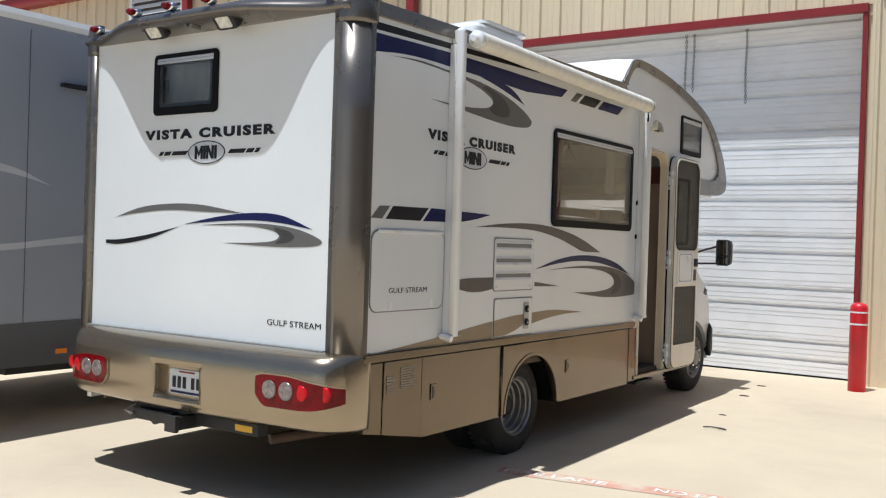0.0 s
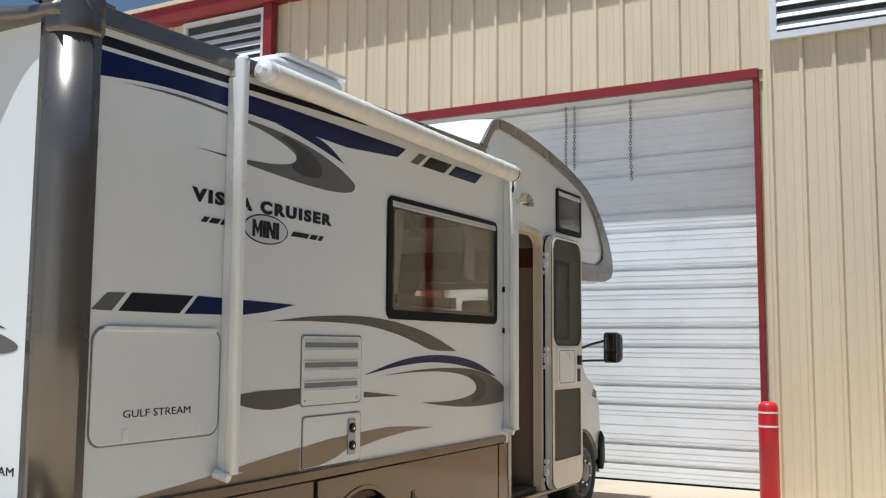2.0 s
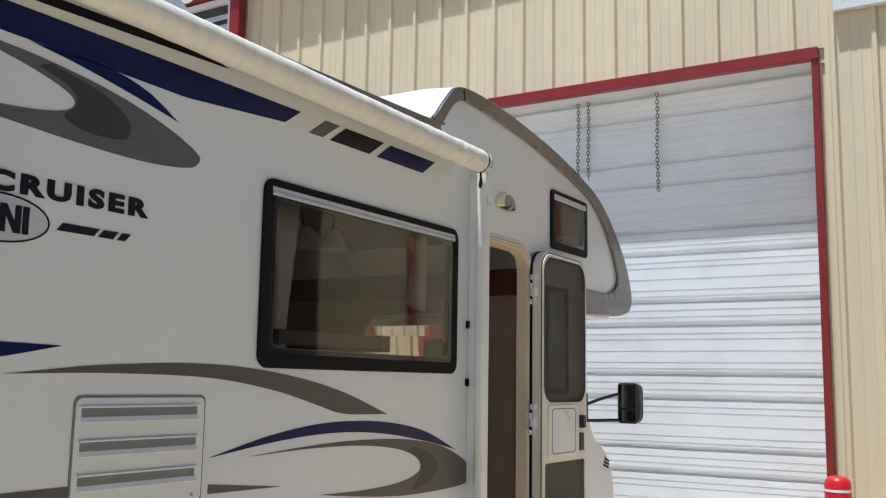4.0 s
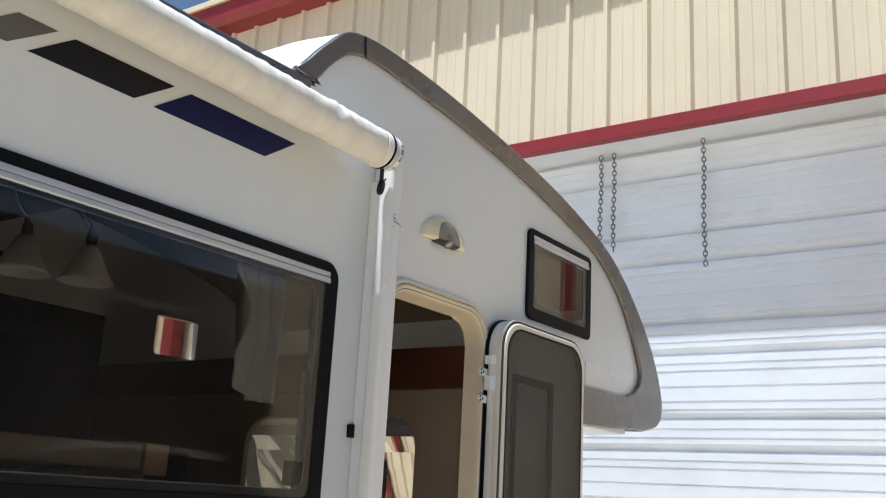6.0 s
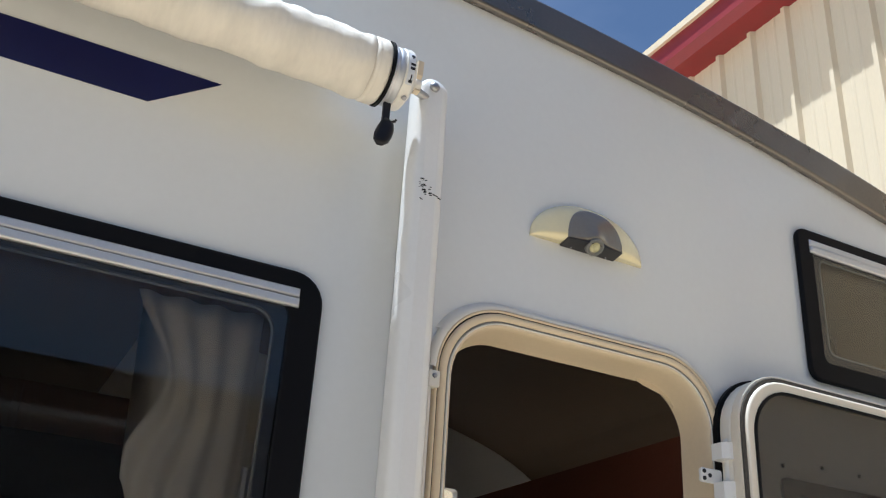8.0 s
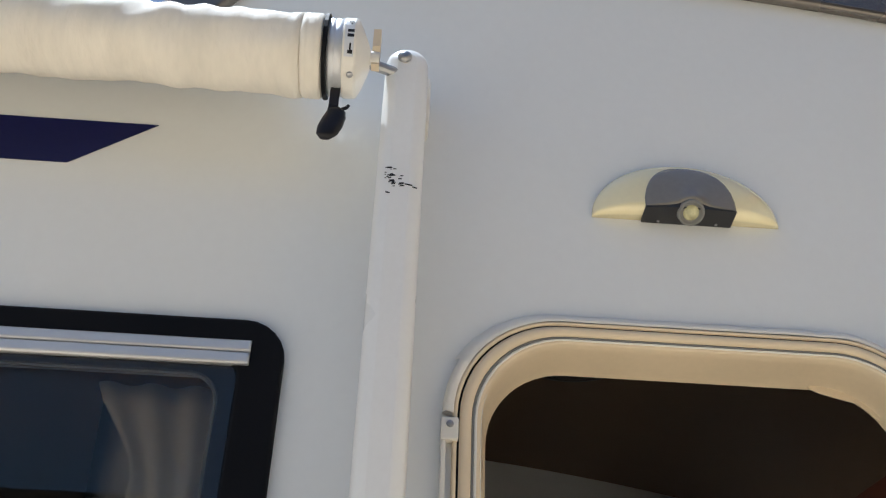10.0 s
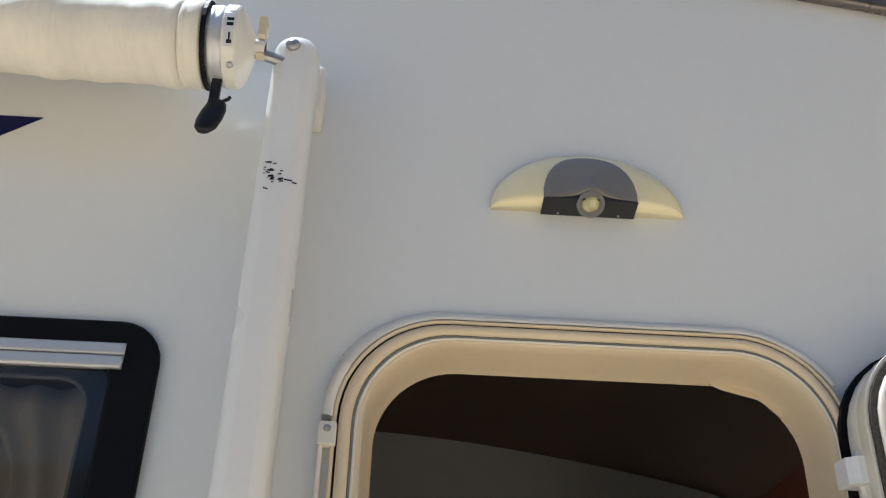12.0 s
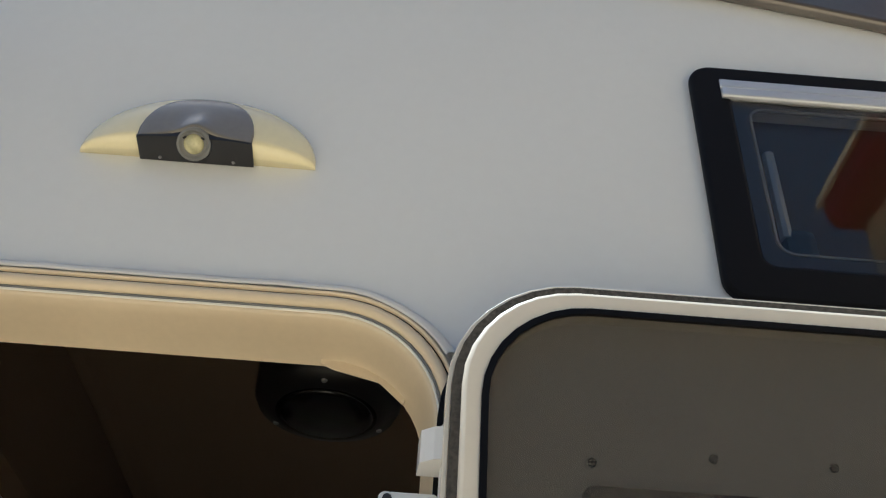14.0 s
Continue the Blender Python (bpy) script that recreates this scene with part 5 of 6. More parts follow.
plate("screen", [rounded(9.468, 1.483, 10.072, 2.351, 0.100, 8)], 0.002, off(SIDE, 0.083), SCREENM, leaf, "dark insect screen")
plate("screen", [rounded(9.483, 0.558, 10.067, 1.127, 0.02)], 0.002, off(SIDE, 0.083), SCREENM, leaf, "dark insect screen")
plate("inner_window_rim", [rounded(9.556, 1.53, 9.875, 2.185, 0.012), rounded(9.585, 1.56, 9.845, 2.155, 0.02)], 0.010, off(SIDE, 0.054), RUBBER, leaf)
# pale base colour mixed with part transparency makes this pane lighter
pn = plate("pane", [rounded(9.57, 1.55, 9.86, 2.17, 0.03)], 0.004, off(SIDE, 0.044), MILKY, leaf, "milky, partly see-through pane")
pn.visible_shadow = False
cp = plate("latch_panel", [rounded(9.515, 1.15, 9.96, 1.465, 0.02)], 0.012, off(SIDE, 0.087), WHITEM, leaf, "cream sliding latch panel", bevel=0.004)
plate("groove", [rounded(9.555, 1.175, 9.90, 1.445, 0.03), rounded(9.561, 1.181, 9.894, 1.439, 0.028)], 0.002, off(SIDE, 0.0985), GREYP, cp)
hd = part("handle", box_bm(0.085, 9.965, 1.32, 0.125, 10.01, 1.40, 0.008), PLASTIC, leaf, "black latch handle")
part("lower_handle", box_bm(0.085, 9.955, 1.18, 0.105, 10.02, 1.29, 0.006), PLASTIC, leaf, "black latch plate")
part("screw", lathe([(0.007, 0), (0.006, 0.003), (0.001, 0.004)], Matrix.Translation((0.088, 10.02, 2.285)) @ AXIS_X, 8), RUBBER, leaf)
for y, z in ((9.567, 2.210), (9.676, 2.222), (9.784, 2.222)):
    part("rivet", lathe([(0.0045, 0), (0.004, 0.003), (0.001, 0.004)], Matrix.Translation((0.056, y, z)) @ AXIS_X, 8), RUBBER, leaf)
# black ring stands for the shade in the gap behind the leaf
plate("edge_gasket", [leaf_loop(-0.006), leaf_loop(0.03)], 0.010, off(SIDE, 0.012), RUBBER, leaf)
for z in (2.170, 1.405, 0.515):
    hg = part("hinge", tube([(0.038, 9.444, z - 0.13), (0.038, 9.444, z + 0.075)], 0.010, 12), WHITEM, leaf, "white enamelled hinge")
    for dz, h_h in ((0.032, 0.032), (-0.064, 0.052)):
        part("hinge_strap", loft([[(x, y, z + dz) for x, y in ((0.022, 9.414), (0.048, 9.416), (0.057, 9.428), (0.061, 9.443), (0.061, 9.452), (0.045, 9.452), (0.022, 9.438))], [(x, y, z + dz + h_h) for x, y in ((0.022, 9.414), (0.048, 9.416), (0.057, 9.428), (0.061, 9.443), (0.061, 9.452), (0.045, 9.452), (0.022, 9.438))]]), WHITEM, hg)
    for dz in (0.0, -0.098):
        plate("hinge_leaf", [rounded(9.382, z + dz - 0.013, 9.436, z + dz + 0.015, 0.006)], 0.008, off(SIDE, 0.016), WHITEM, hg, bevel=0.002)
        for a, b in ((9.390, 0.008), (9.390, -0.006), (9.404, 0.001)):
            part("screw", lathe([(0.0045, 0), (0.004, 0.002), (0.001, 0.003)], Matrix.Translation((0.024, a, z + dz + b)) @ AXIS_X, 8), DARKM, hg)


# ---- awning ----
aw = empty("awning", (0.12, 7.2, 2.75), "rolled cream awning with white folding arms", "awning")
aw.parent = rv
aw.matrix_parent_inverse = rv.matrix_world.inverted()
for k in ("label", "category"):
    del aw[k]
aw["label"] = "rolled cream canvas awning with white arms"


def roll(y0, y1, n=260, k=32):
    rings = []
    for i in range(n + 1):
        y = y0 + (y1 - y0) * i / n
        t = (y - 5.72) / (8.62 - 5.72)
        zc = 2.790 - 0.045 * t
        ring = []
        for j in range(k):
            a = 2 * math.pi * j / k
            near = min(1.0, max(0.0, (y - 7.7) / 0.7))
            w = noise.noise((y * 26, math.cos(a) * 1.6, math.sin(a) * 1.6)) * (0.0008 + 0.0042 * near) + noise.noise((y * 7, a * 0.8, 3.1)) * 0.0020
            r = 0.058 + 1.1 * w + 0.0020 * near * math.sin(y * 135 + 2.2 * a + 3.0 * noise.noise((y * 5, 0.3, 0.7))) * max(0.0, math.sin(a + 0.3))
            ring.append((0.125 + r * math.cos(a), y, zc + r * math.sin(a)))
        rings.append(ring)
    return loft(rings)


part("canvas_roll", roll(5.815, 8.567), CANVAS, aw, "cream canvas rolled tight, slightly puckered", smooth=True)
rings = []
for i in range(41):
    y = 5.83 + 2.72 * i / 40
    zc = 2.790 - 0.045 * (y - 5.72) / 2.9
    rings.append([(0.018, y, zc + 0.050), (0.06, y, zc + 0.055 + 0.002 * math.sin(y * 40)), (0.125, y, zc + 0.057), (0.125, y, zc + 0.052), (0.06, y, zc + 0.053), (0.018, y, zc + 0.044)])
part("canvas_flap", loft(rings), CANVAS, aw, "strip of canvas from the wall rail to the roll", smooth=True)
part("wall_rail", box_bm(0.0005, 5.66, 2.825, 0.016, 5.95, 2.85, 0.003), WHITEM, aw)
m_f = Matrix.Translation((0.125, 8.567, 2.746)) @ AXIS_Y
part("canvas_hem", lathe([(0.056, 0.0), (0.0595, 0.004), (0.0600, 0.008), (0.0590, 0.010), (0.0600, 0.012), (0.0600, 0.026), (0.056, 0.031)], m_f, 28), CANVAS, aw, smooth=True)
part("rubber_ring", lathe([(0.057, 0.031), (0.0605, 0.0315), (0.0605, 0.0365), (0.056, 0.037)], m_f, 28), RUBBER, aw)
part("end_collar", lathe([(0.0545, 0.036), (0.0545, 0.046), (0.0535, 0.047), (0.0545, 0.048), (0.0545, 0.060)], m_f, 28), ALU, aw, "brushed end collar", smooth=True)
ec = part("end_cap", lathe([(0.0555, 0.058), (0.0565, 0.060), (0.0565, 0.074), (0.0545, 0.077), (0.042, 0.084), (0.022, 0.092), (0.013, 0.095), (0.012, 0.108), (0.002, 0.108)], m_f, 28), OFFWHITE, aw, "cream end cap with direction sticker")
part("direction_label", loft([[(0.125 + r * math.cos(a), 8.567 + y, 2.746 + r * math.sin(a)) for a in [radians(-40 + 66 * i / 8) for i in range(9)]] for y, r in ((0.0610, 0.0571), (0.0735, 0.0571))], closed=False, caps=False), PLATEM, ec, "pale direction label")
for a0, wide in ((-36, 0.0035), (-31, 0.0012), (15, 0.0035), (11, 0.0012), (-12, 0.0045), (-4, 0.0045)):
    span = 5 if wide > 0.002 else 10
    part("direction_arrow", loft([[(0.125 + 0.0576 * math.cos(a), 8.636 + y, 2.746 + 0.0576 * math.sin(a)) for a in [radians(a0 + span * i / 3) for i in range(4)]] for y in (-wide, wide)], closed=False, caps=False), BLACKV, ec)
part("cap_screw", lathe([(0.005, 0), (0.004, 0.003), (0.001, 0.004)], Matrix.Translation((0.150, 8.637, 2.694)) @ Matrix.Rotation(radians(155), 4, "Y"), 8), STEEL, ec)
part("axle", tube([(0.125, 8.66, 2.740), (0.108, 8.700, 2.740)], 0.008), STEEL, aw)
part("lever", loft([[(x, 8.664 + d, 2.746 + h) for x, h in ((0.118, -0.014), (0.133, -0.014), (0.128, 0.006), (0.138, 0.016), (0.140, 0.046), (0.118, 0.046))] for d in (0.0, 0.011)]), CREAM, aw, "yellowed plastic lock lever")
st = part("strap", loft([[(x, y, z) for x, y in ((0.118, 8.611), (0.124, 8.611), (0.124, 8.624), (0.118, 8.624))] for z in (2.70, 2.668, 2.650)]), BLACKV, aw, "black webbing strap")
part("strap_end", loft([[(0.121 + 0.007 * w * math.cos(a), 8.618 + q + 0.017 * w * math.sin(a), z) for a in [2 * math.pi * i / 12 for i in range(12)]] for z, w, q in ((2.660, 0.45, 0.0), (2.652, 0.75, 0.004), (2.640, 0.95, 0.002), (2.625, 1.0, -0.002), (2.612, 0.85, -0.005), (2.604, 0.4, -0.007))]), BLACKV, st, smooth=True)
part("strap_hook", tube([(0.121, 8.627, 2.655), (0.121, 8.636, 2.660), (0.121, 8.638, 2.664)], 0.0025, 6), BLACKV, st)
m_b = Matrix.Translation((0.125, 5.755, 2.790)) @ AXIS_Y
part("end_cap", lathe([(0.002, -0.02), (0.020, -0.02), (0.035, 0.0), (0.056, 0.01), (0.058, 0.05), (0.055, 0.052), (0.055, 0.062), (0.002, 0.062)], m_b, 28), WHITEM, aw, "white end cap")


def arm(yc, z0, z1, w=0.033):
    """A flat-faced pressed arm with rounded edges and a round head, standing off a slim wall channel."""
    head = [(yc + w * math.cos(radians(180 * i / 16)), z1 - w + w * math.sin(radians(180 * i / 16))) for i in range(17)]
    a = plate("arm", [[(yc - w, z0), (yc + w, z0)] + head], 0.062, off(SIDE, 0.054), WHITEM, aw, "white enamelled awning arm", bevel=0.018)
    for f in a.data.polygons:
        f.use_smooth = abs(f.normal.x) < 0.999
    part("wall_channel", box_bm(0.001, yc - 0.004, z0 - 0.01, 0.054, yc + 0.022, z1 - 0.10, 0.006), WHITEM, a)
    part("bolt", lathe([(0.010, 0), (0.010, 0.004), (0.006, 0.008), (0.001, 0.009)], Matrix.Translation((0.1155, yc - 0.004, z1 - 0.026)) @ AXIS_X, 14), STEEL, a, "domed steel bolt", smooth=True)
    part("top_bracket", box_bm(0.002, yc + 0.012, z1 - 0.090, 0.056, yc + 0.037, z1 - 0.006, 0.007), OFFWHITE, a, "white wall bracket")
    ft = part("foot_bracket", tube([(0.02, yc - 0.035, z0 + 0.005), (0.095, yc - 0.028, z0 - 0.012)], 0.022, 12), WHITEM, a)
    part("foot_pin", tube([(0.090, yc - 0.03, z0 + 0.004), (0.105, yc + 0.045, z0 + 0.012)], 0.009, 10), STEEL, a)
    return a


arm(5.664, 0.885, 2.845, 0.025)
fa = arm(8.714, 0.862, 2.790, 0.031)
for k in range(26):
    random.seed(40 + k)
    y, z = 8.694 + random.random() ** 1.4 * 0.022, 2.536 + random.random() * 0.032
    s = 0.0008 + random.random() * 0.0022
    plate("scuff", [[(y, z), (y + s * 2.6, z + s * 0.3), (y + s * 2.0, z + s * 0.9), (y + s * 0.3, z + s * 0.7)]], 0.001, off(SIDE, 0.1158), DARKM, fa)
for y, z, w in ((8.722, 2.541, 0.010), (8.732, 2.537, 0.006), (8.697, 2.527, 0.006)):
    plate("scuff", [[(y, z), (y + w, z - 0.0015), (y + w, z), (y, z + 0.0018)]], 0.001, off(SIDE, 0.1158), DARKM, fa)


# ---- porch lamp ----
def porch():
    yc, z0, w, h = 9.1325, 2.589, 0.1375, 0.096

    def swell(y):
        """How far the shell has grown at y: 0 at its tips, 1 in the middle."""
        return math.sqrt(max(0.0, 1 - min(1.0, abs(y - yc) / w) ** 2.1))

    def shell(y, lift, a0, a1, n=12):
        """Points up the rounded front at y, from its lower lip to the wall."""
        s = swell(y)
        low = z0 + 0.003 * s
        pts = []
        for j in range(n + 1):
            a = radians(a0 + (a1 - a0) * j / n)
            pts.append((0.034 * s * math.cos(a) ** 0.9 + lift, y, low + (z0 + h * s - low) * math.sin(a)))
        return pts

    def brim(y):
        """The cover's lower edge, arched over the eye, in degrees up the shell."""
        return 6 * math.exp(-((y - yc) / 0.023) ** 2)

    rings = []
    for i in range(41):
        y = yc - w * math.cos(math.pi * i / 40) * 0.999
        rings.append([(0.0, y, z0 - 0.001)] + shell(y, 0.0005, 0, 89.9) + [(0.0, y, z0 + h * swell(y))])
    p = part("porch_lamp", loft(rings), YELLOWED, rv, "yellowed half-moon porch lamp with a motion sensor", smooth=True)
    rings = []
    for i in range(41):
        y = yc - 0.0655 + 0.131 * i / 40
        hi = max(brim(y) + 6, 57 * max(0.0, 1 - (abs(y - yc) / 0.0665) ** 2.4) ** 0.5)
        line = shell(y, 0.0022, brim(y), hi, 12)
        bulge = 0.0075 * math.exp(-((y - yc) / 0.017) ** 2)      # brow over the eye
        line = [(x + bulge * math.exp(-((z - line[0][2]) / 0.020) ** 2), yy, z) for x, yy, z in line]
        rings.append([(0.001, y, line[0][2] - 0.001)] + line + [(0.001, y, line[-1][2])])
    part("sensor_cover", loft(rings), SMOKE, p, "smoky grey domed sensor cover with a brow", smooth=True)
    rings = []
    for i in range(41):
        y = yc - 0.066 + 0.132 * i / 40
        lip, top = shell(y, 0.0024, 0, 0, 1)[0], shell(y, 0.0024, 0, brim(y) + 0.3, 1)[-1]
        rings.append([(0.001, y, z0 - 0.005), (lip[0], y, lip[2] - 0.002), (top[0] + 0.0004, y, top[2]), (0.001, y, top[2])])
    part("sensor_face", loft(rings), PLASTIC, p, "black sensor face")
    for dy in (-0.042, 0.043):
        part("face_screw", lathe([(0.0022, 0), (0.0016, 0.0015), (0.0004, 0.002)], Matrix.Translation((0.006, yc + dy, z0 - 0.0045)) @ Matrix.Rotation(radians(170), 4, "Y"), 8), STEEL, p)
    tilt = Matrix.Translation((0.026, yc, z0 + 0.002)) @ Matrix.Rotation(radians(142), 4, "Y")
    part("sensor_eye", lathe([(0.0195, -0.010), (0.0195, 0.007), (0.0165, 0.0090), (0.0135, 0.006), (0.001, 0.006)], tilt, 28), GREYP, p, "grey ring round the eye")
    part("eye_lens", lathe([(0.0130, 0.004), (0.0105, 0.0080), (0.005, 0.0105), (0.001, 0.0110)], tilt, 24), EYE, p, "cloudy yellowed sensor lens", smooth=True)


porch()
# roof unit
ac = part("roof_air_unit", loft([[(x, y, z) for x, y in rounded(-0.62 + k, 6.06 + k, -0.06 - k, 6.72 - k, 0.05, 4)] for z, k in ((2.86, 0.0), (2.96, 0.0), (2.985, 0.015), (2.998, 0.05))]), WHITEM, rv, "white rooftop vent cover", smooth=False)
part("lid", loft([[(x, y, z) for x, y in rounded(-0.64, 6.16, -0.05, 6.74, 0.05, 4)] for z in (2.998, 3.012, 3.018)]), WHITEM, ac)

# ---- inside the motorhome ----
bm = box_bm(LEFT + 0.05, 4.82, 0.60, -0.05, 8.80, 0.64)
tagged(part("cabin_floor", bm, CARPET), "brown carpeted motorhome floor", "floor", kind="structure")
bm = box_bm(LEFT + 0.05, 8.80, 0.32, -0.05, 10.0, 0.36)
tagged(part("step_well_floor", bm, CARPET), "brown carpeted entry step well", "floor", kind="structure")
bm = box_bm(LEFT + 0.06, 4.83, 2.70, -0.05, 8.45, 2.73)
box_bm(LEFT + 0.06, 8.45, 2.735, -0.05, 8.50, 2.765, bm=bm)
box_bm(LEFT + 0.06, 8.50, 2.735, -0.05, 8.52, 3.09, bm=bm)
lining = [(y, z - 0.05) for y, z in ROOF if 8.5 < y < 10.75]
lining = [(y - 0.06, z) for y, z in lining]
loft([[(x, y, z) for y, z in lining] + [(x, y, z - 0.012) for y, z in lining[::-1]] for x in (LEFT + 0.05, -0.05)], bm=bm, caps=False)
tagged(part("ceiling", bm, CEIL), "tan vinyl ceiling of the motorhome", "ceiling", kind="structure")
bm = box_bm(LEFT + 0.05, 4.82, 0.6, LEFT + 0.07, 8.1, 2.72)
tagged(part("cabin_wall_lining", bm, LINER), "tan wallboard lining", "wall", kind="structure")
bm = box_bm(LEFT + 0.05, 6.85, 0.64, -0.06, 6.88, 2.70)
tagged(part("cabin_partition", bm, LINER), "tan wallboard partition", "wall", kind="structure")
bulk = plate("cabin_bulkhead", [[(LEFT + 0.06, 0.36), (-0.05, 0.36), (-0.05, 2.12), (LEFT + 0.06, 2.12)], rounded(-1.25, 0.40, -0.315, 2.02, 0.13)], 0.03, off(REAR, -9.50), LINER)
tagged(bulk, "tan wallboard bulkhead with an arch to the cab", "wall", kind="structure")
bm = box_bm(LEFT + 0.06, 9.47, 2.12, -0.05, 10.7, 2.16)
tagged(part("cabover_bed_base", bm, WOOD), "dark wooden base of the cab-over bed", "bed", kind="structure")
bm = box_bm(LEFT + 0.06, 9.44, 2.12, -0.06, 9.47, 2.28)
tagged(part("cabover_fascia", bm, WOOD), "cherry wood fascia below the cab-over bed", "trim", kind="structure")


def kitchen():
    k = empty("overhead_cabinet", (LEFT + 0.2, 7.5, 2.2), "cherry wood overhead cabinet with panel doors", "cabinet")
    part("body", box_bm(LEFT + 0.08, 6.9, 2.22, LEFT + 0.42, 8.70, 2.68), WOOD, k)
    for i in range(4):
        y = 6.92 + i * 0.44
        d = part("door", box_bm(LEFT + 0.42, y + 0.01, 2.24, LEFT + 0.44, y + 0.43, 2.66, 0.005), WOOD, k)
        part("knob", lathe([(0.008, 0), (0.014, 0.012), (0.012, 0.02), (0.001, 0.022)], Matrix.Translation((LEFT + 0.44, y + 0.37, 2.29)) @ AXIS_X, 10), STEEL, d)
    b = empty("base_cabinet", (LEFT + 0.3, 7.6, 0.64), "cherry wood kitchen base cabinet", "cabinet")
    part("body", box_bm(LEFT + 0.08, 6.95, 0.64, LEFT + 0.62, 8.7, 1.50), WOOD, b)
    for i in range(3):
        part("door", box_bm(LEFT + 0.62, 6.99 + i * 0.57, 0.70, LEFT + 0.64, 7.50 + i * 0.57, 1.44, 0.005), WOOD, b)
    tagged(part("worktop", box_bm(LEFT + 0.07, 6.93, 1.50, LEFT + 0.65, 8.72, 1.54, 0.006), LIGHTWOOD), "pale laminate kitchen worktop", "worktop")


kitchen()
tv = empty("television", (-1.1, 7.6, 1.7), "black flat television seen from behind the pane", "television")
tv.matrix_world = Matrix.Identity(4)
part("panel", box_bm(-1.27, 7.85, 1.72, -1.22, 8.66, 2.32, 0.01), SCREEN, tv)
part("stand", box_bm(-1.32, 8.10, 1.56, -1.17, 8.40, 1.73, 0.01), PLASTIC, tv)
tagged(part("wooden_chest", box_bm(-1.40, 7.30, 0.64, -1.05, 8.66, 1.56, 0.01), WOOD), "cherry wood cabinet under the television", "cabinet")
tb = empty("dinette_table", (-0.5, 7.8, 0.64), "maple-edged dinette table by the window", "table")
part("tabletop", box_bm(-0.95, 7.35, 1.60, -0.08, 8.25, 1.635, 0.01), LIGHTWOOD, tb)
part("table_leg", tube([(-0.5, 7.8, 0.64), (-0.5, 7.8, 1.60)], 0.04, 14), STEEL, tb)
for y0, y1 in ((6.92, 7.25), (8.30, 8.62)):
    b = empty("dinette_bench", (-0.5, (y0 + y1) / 2, 0.64), "dark upholstered dinette bench", "bench", "dinette benches")
    part("base", box_bm(-1.0, y0, 0.64, -0.08, y1, 1.05), WOOD, b)
    part("seat", box_bm(-1.0, y0, 1.05, -0.08, y1, 1.18, 0.04), SEATM, b)
tagged(part("window_ledge", box_bm(-0.20, 7.12, 1.735, -0.07, 8.00, 1.795, 0.006), LINER), "pale boxed ledge inside the side window", "ledge")
tagged(part("wooden_block", box_bm(-0.19, 8.003, 1.725, -0.06, 8.075, 1.802, 0.004), LIGHTWOOD), "orange-brown wooden block beside the ledge", "block")
tagged(part("paper_stack", box_bm(-0.50, 7.60, 1.637, -0.24, 7.95, 1.66, 0.002), PLATEM), "stack of pale papers on the table", "papers")


def pendant(x, y):
    p = empty("ceiling_lamp", (x, y, 2.70), "frosted bell-shaped ceiling lamp on a bent arm", "lamp", "dinette lamps")
    m = Matrix.Translation((x, y, 2.212))
    part("shade", lathe([(0.016, 0.100), (0.024, 0.092), (0.044, 0.05), (0.062, 0.014), (0.074, 0.0), (0.071, 0.0), (0.040, 0.048), (0.016, 0.088)], m, 24), SHADEG, p, "frosted glass shade", smooth=True)
    part("arm", tube([(x, y, 2.32), (x, y - 0.005, 2.36), (x, y - 0.03, 2.38), (x, y - 0.06, 2.43), (x, y - 0.06, 2.70)], 0.007, 8), CHROME, p)
    part("socket", lathe([(0.014, 0.10), (0.014, 0.13), (0.004, 0.135)], m, 14), CHROME, p)


pendant(-0.37, 7.78)
pendant(-0.30, 7.925)


def curtain(y0, y1, gather, label):
    """A hanging cloth with folds, drawn in towards its tie-back."""
    rings = []
    for i in range(33):
        u = i / 32
        row = []
        for z in (2.345, 2.20, 2.0, 1.85, 1.75, 1.65):
            k = (2.345 - z) / 0.70
            pull = gather * (math.sin(min(1.0, k * 1.15) * math.pi / 2) ** 2) * 0.55
            y = (y0 + (y1 - y0) * u) if gather == 0 else y0 + (y1 - y0) * (u * (1 - pull) if gather > 0 else 1 - (1 - u) * (1 + pull))
            row.append((-0.085 + 0.014 * math.sin(u * 34 + 0.6 * k) * (1 - 0.4 * k), y, z))
        rings.append(row + [(x - 0.003, y, z) for x, y, z in row[::-1]])
    return tagged(part("curtain", loft(rings), CLOTH, smooth=True), label, "curtain", "window curtains")


curtain(7.11, 7.40, 0.35, "thin beige curtain gathered at the window")


def short_curtain():
    """A short sheer panel whose rear edge swings in towards the frame, with a rounded hem."""
    rows = []
    for i in range(41):
        u = i / 40
        hem = 1.955 + 0.075 * max(0.0, 1 - u / 0.45) ** 2
        row = []
        for j in range(13):
            k = j / 12
            z = 2.350 + (hem - 2.350) * k
            swing = 0.060 * math.sin(min(1.0, k * 1.15) * math.pi) ** 1.5 + 0.028 * k
            row.append((-0.150 + 0.016 * math.sin(u * 23 + 1.2 * k) * (0.5 + 0.5 * k), 8.305 + 0.225 * u + swing * (1 - u) ** 1.4, z))
        rows.append(row + [(x - 0.003, y, z) for x, y, z in row[::-1]])
    return tagged(part("curtain", loft(rows), CLOTH, smooth=True), "thin pale curtain drawn short at the window", "curtain", "window curtains")


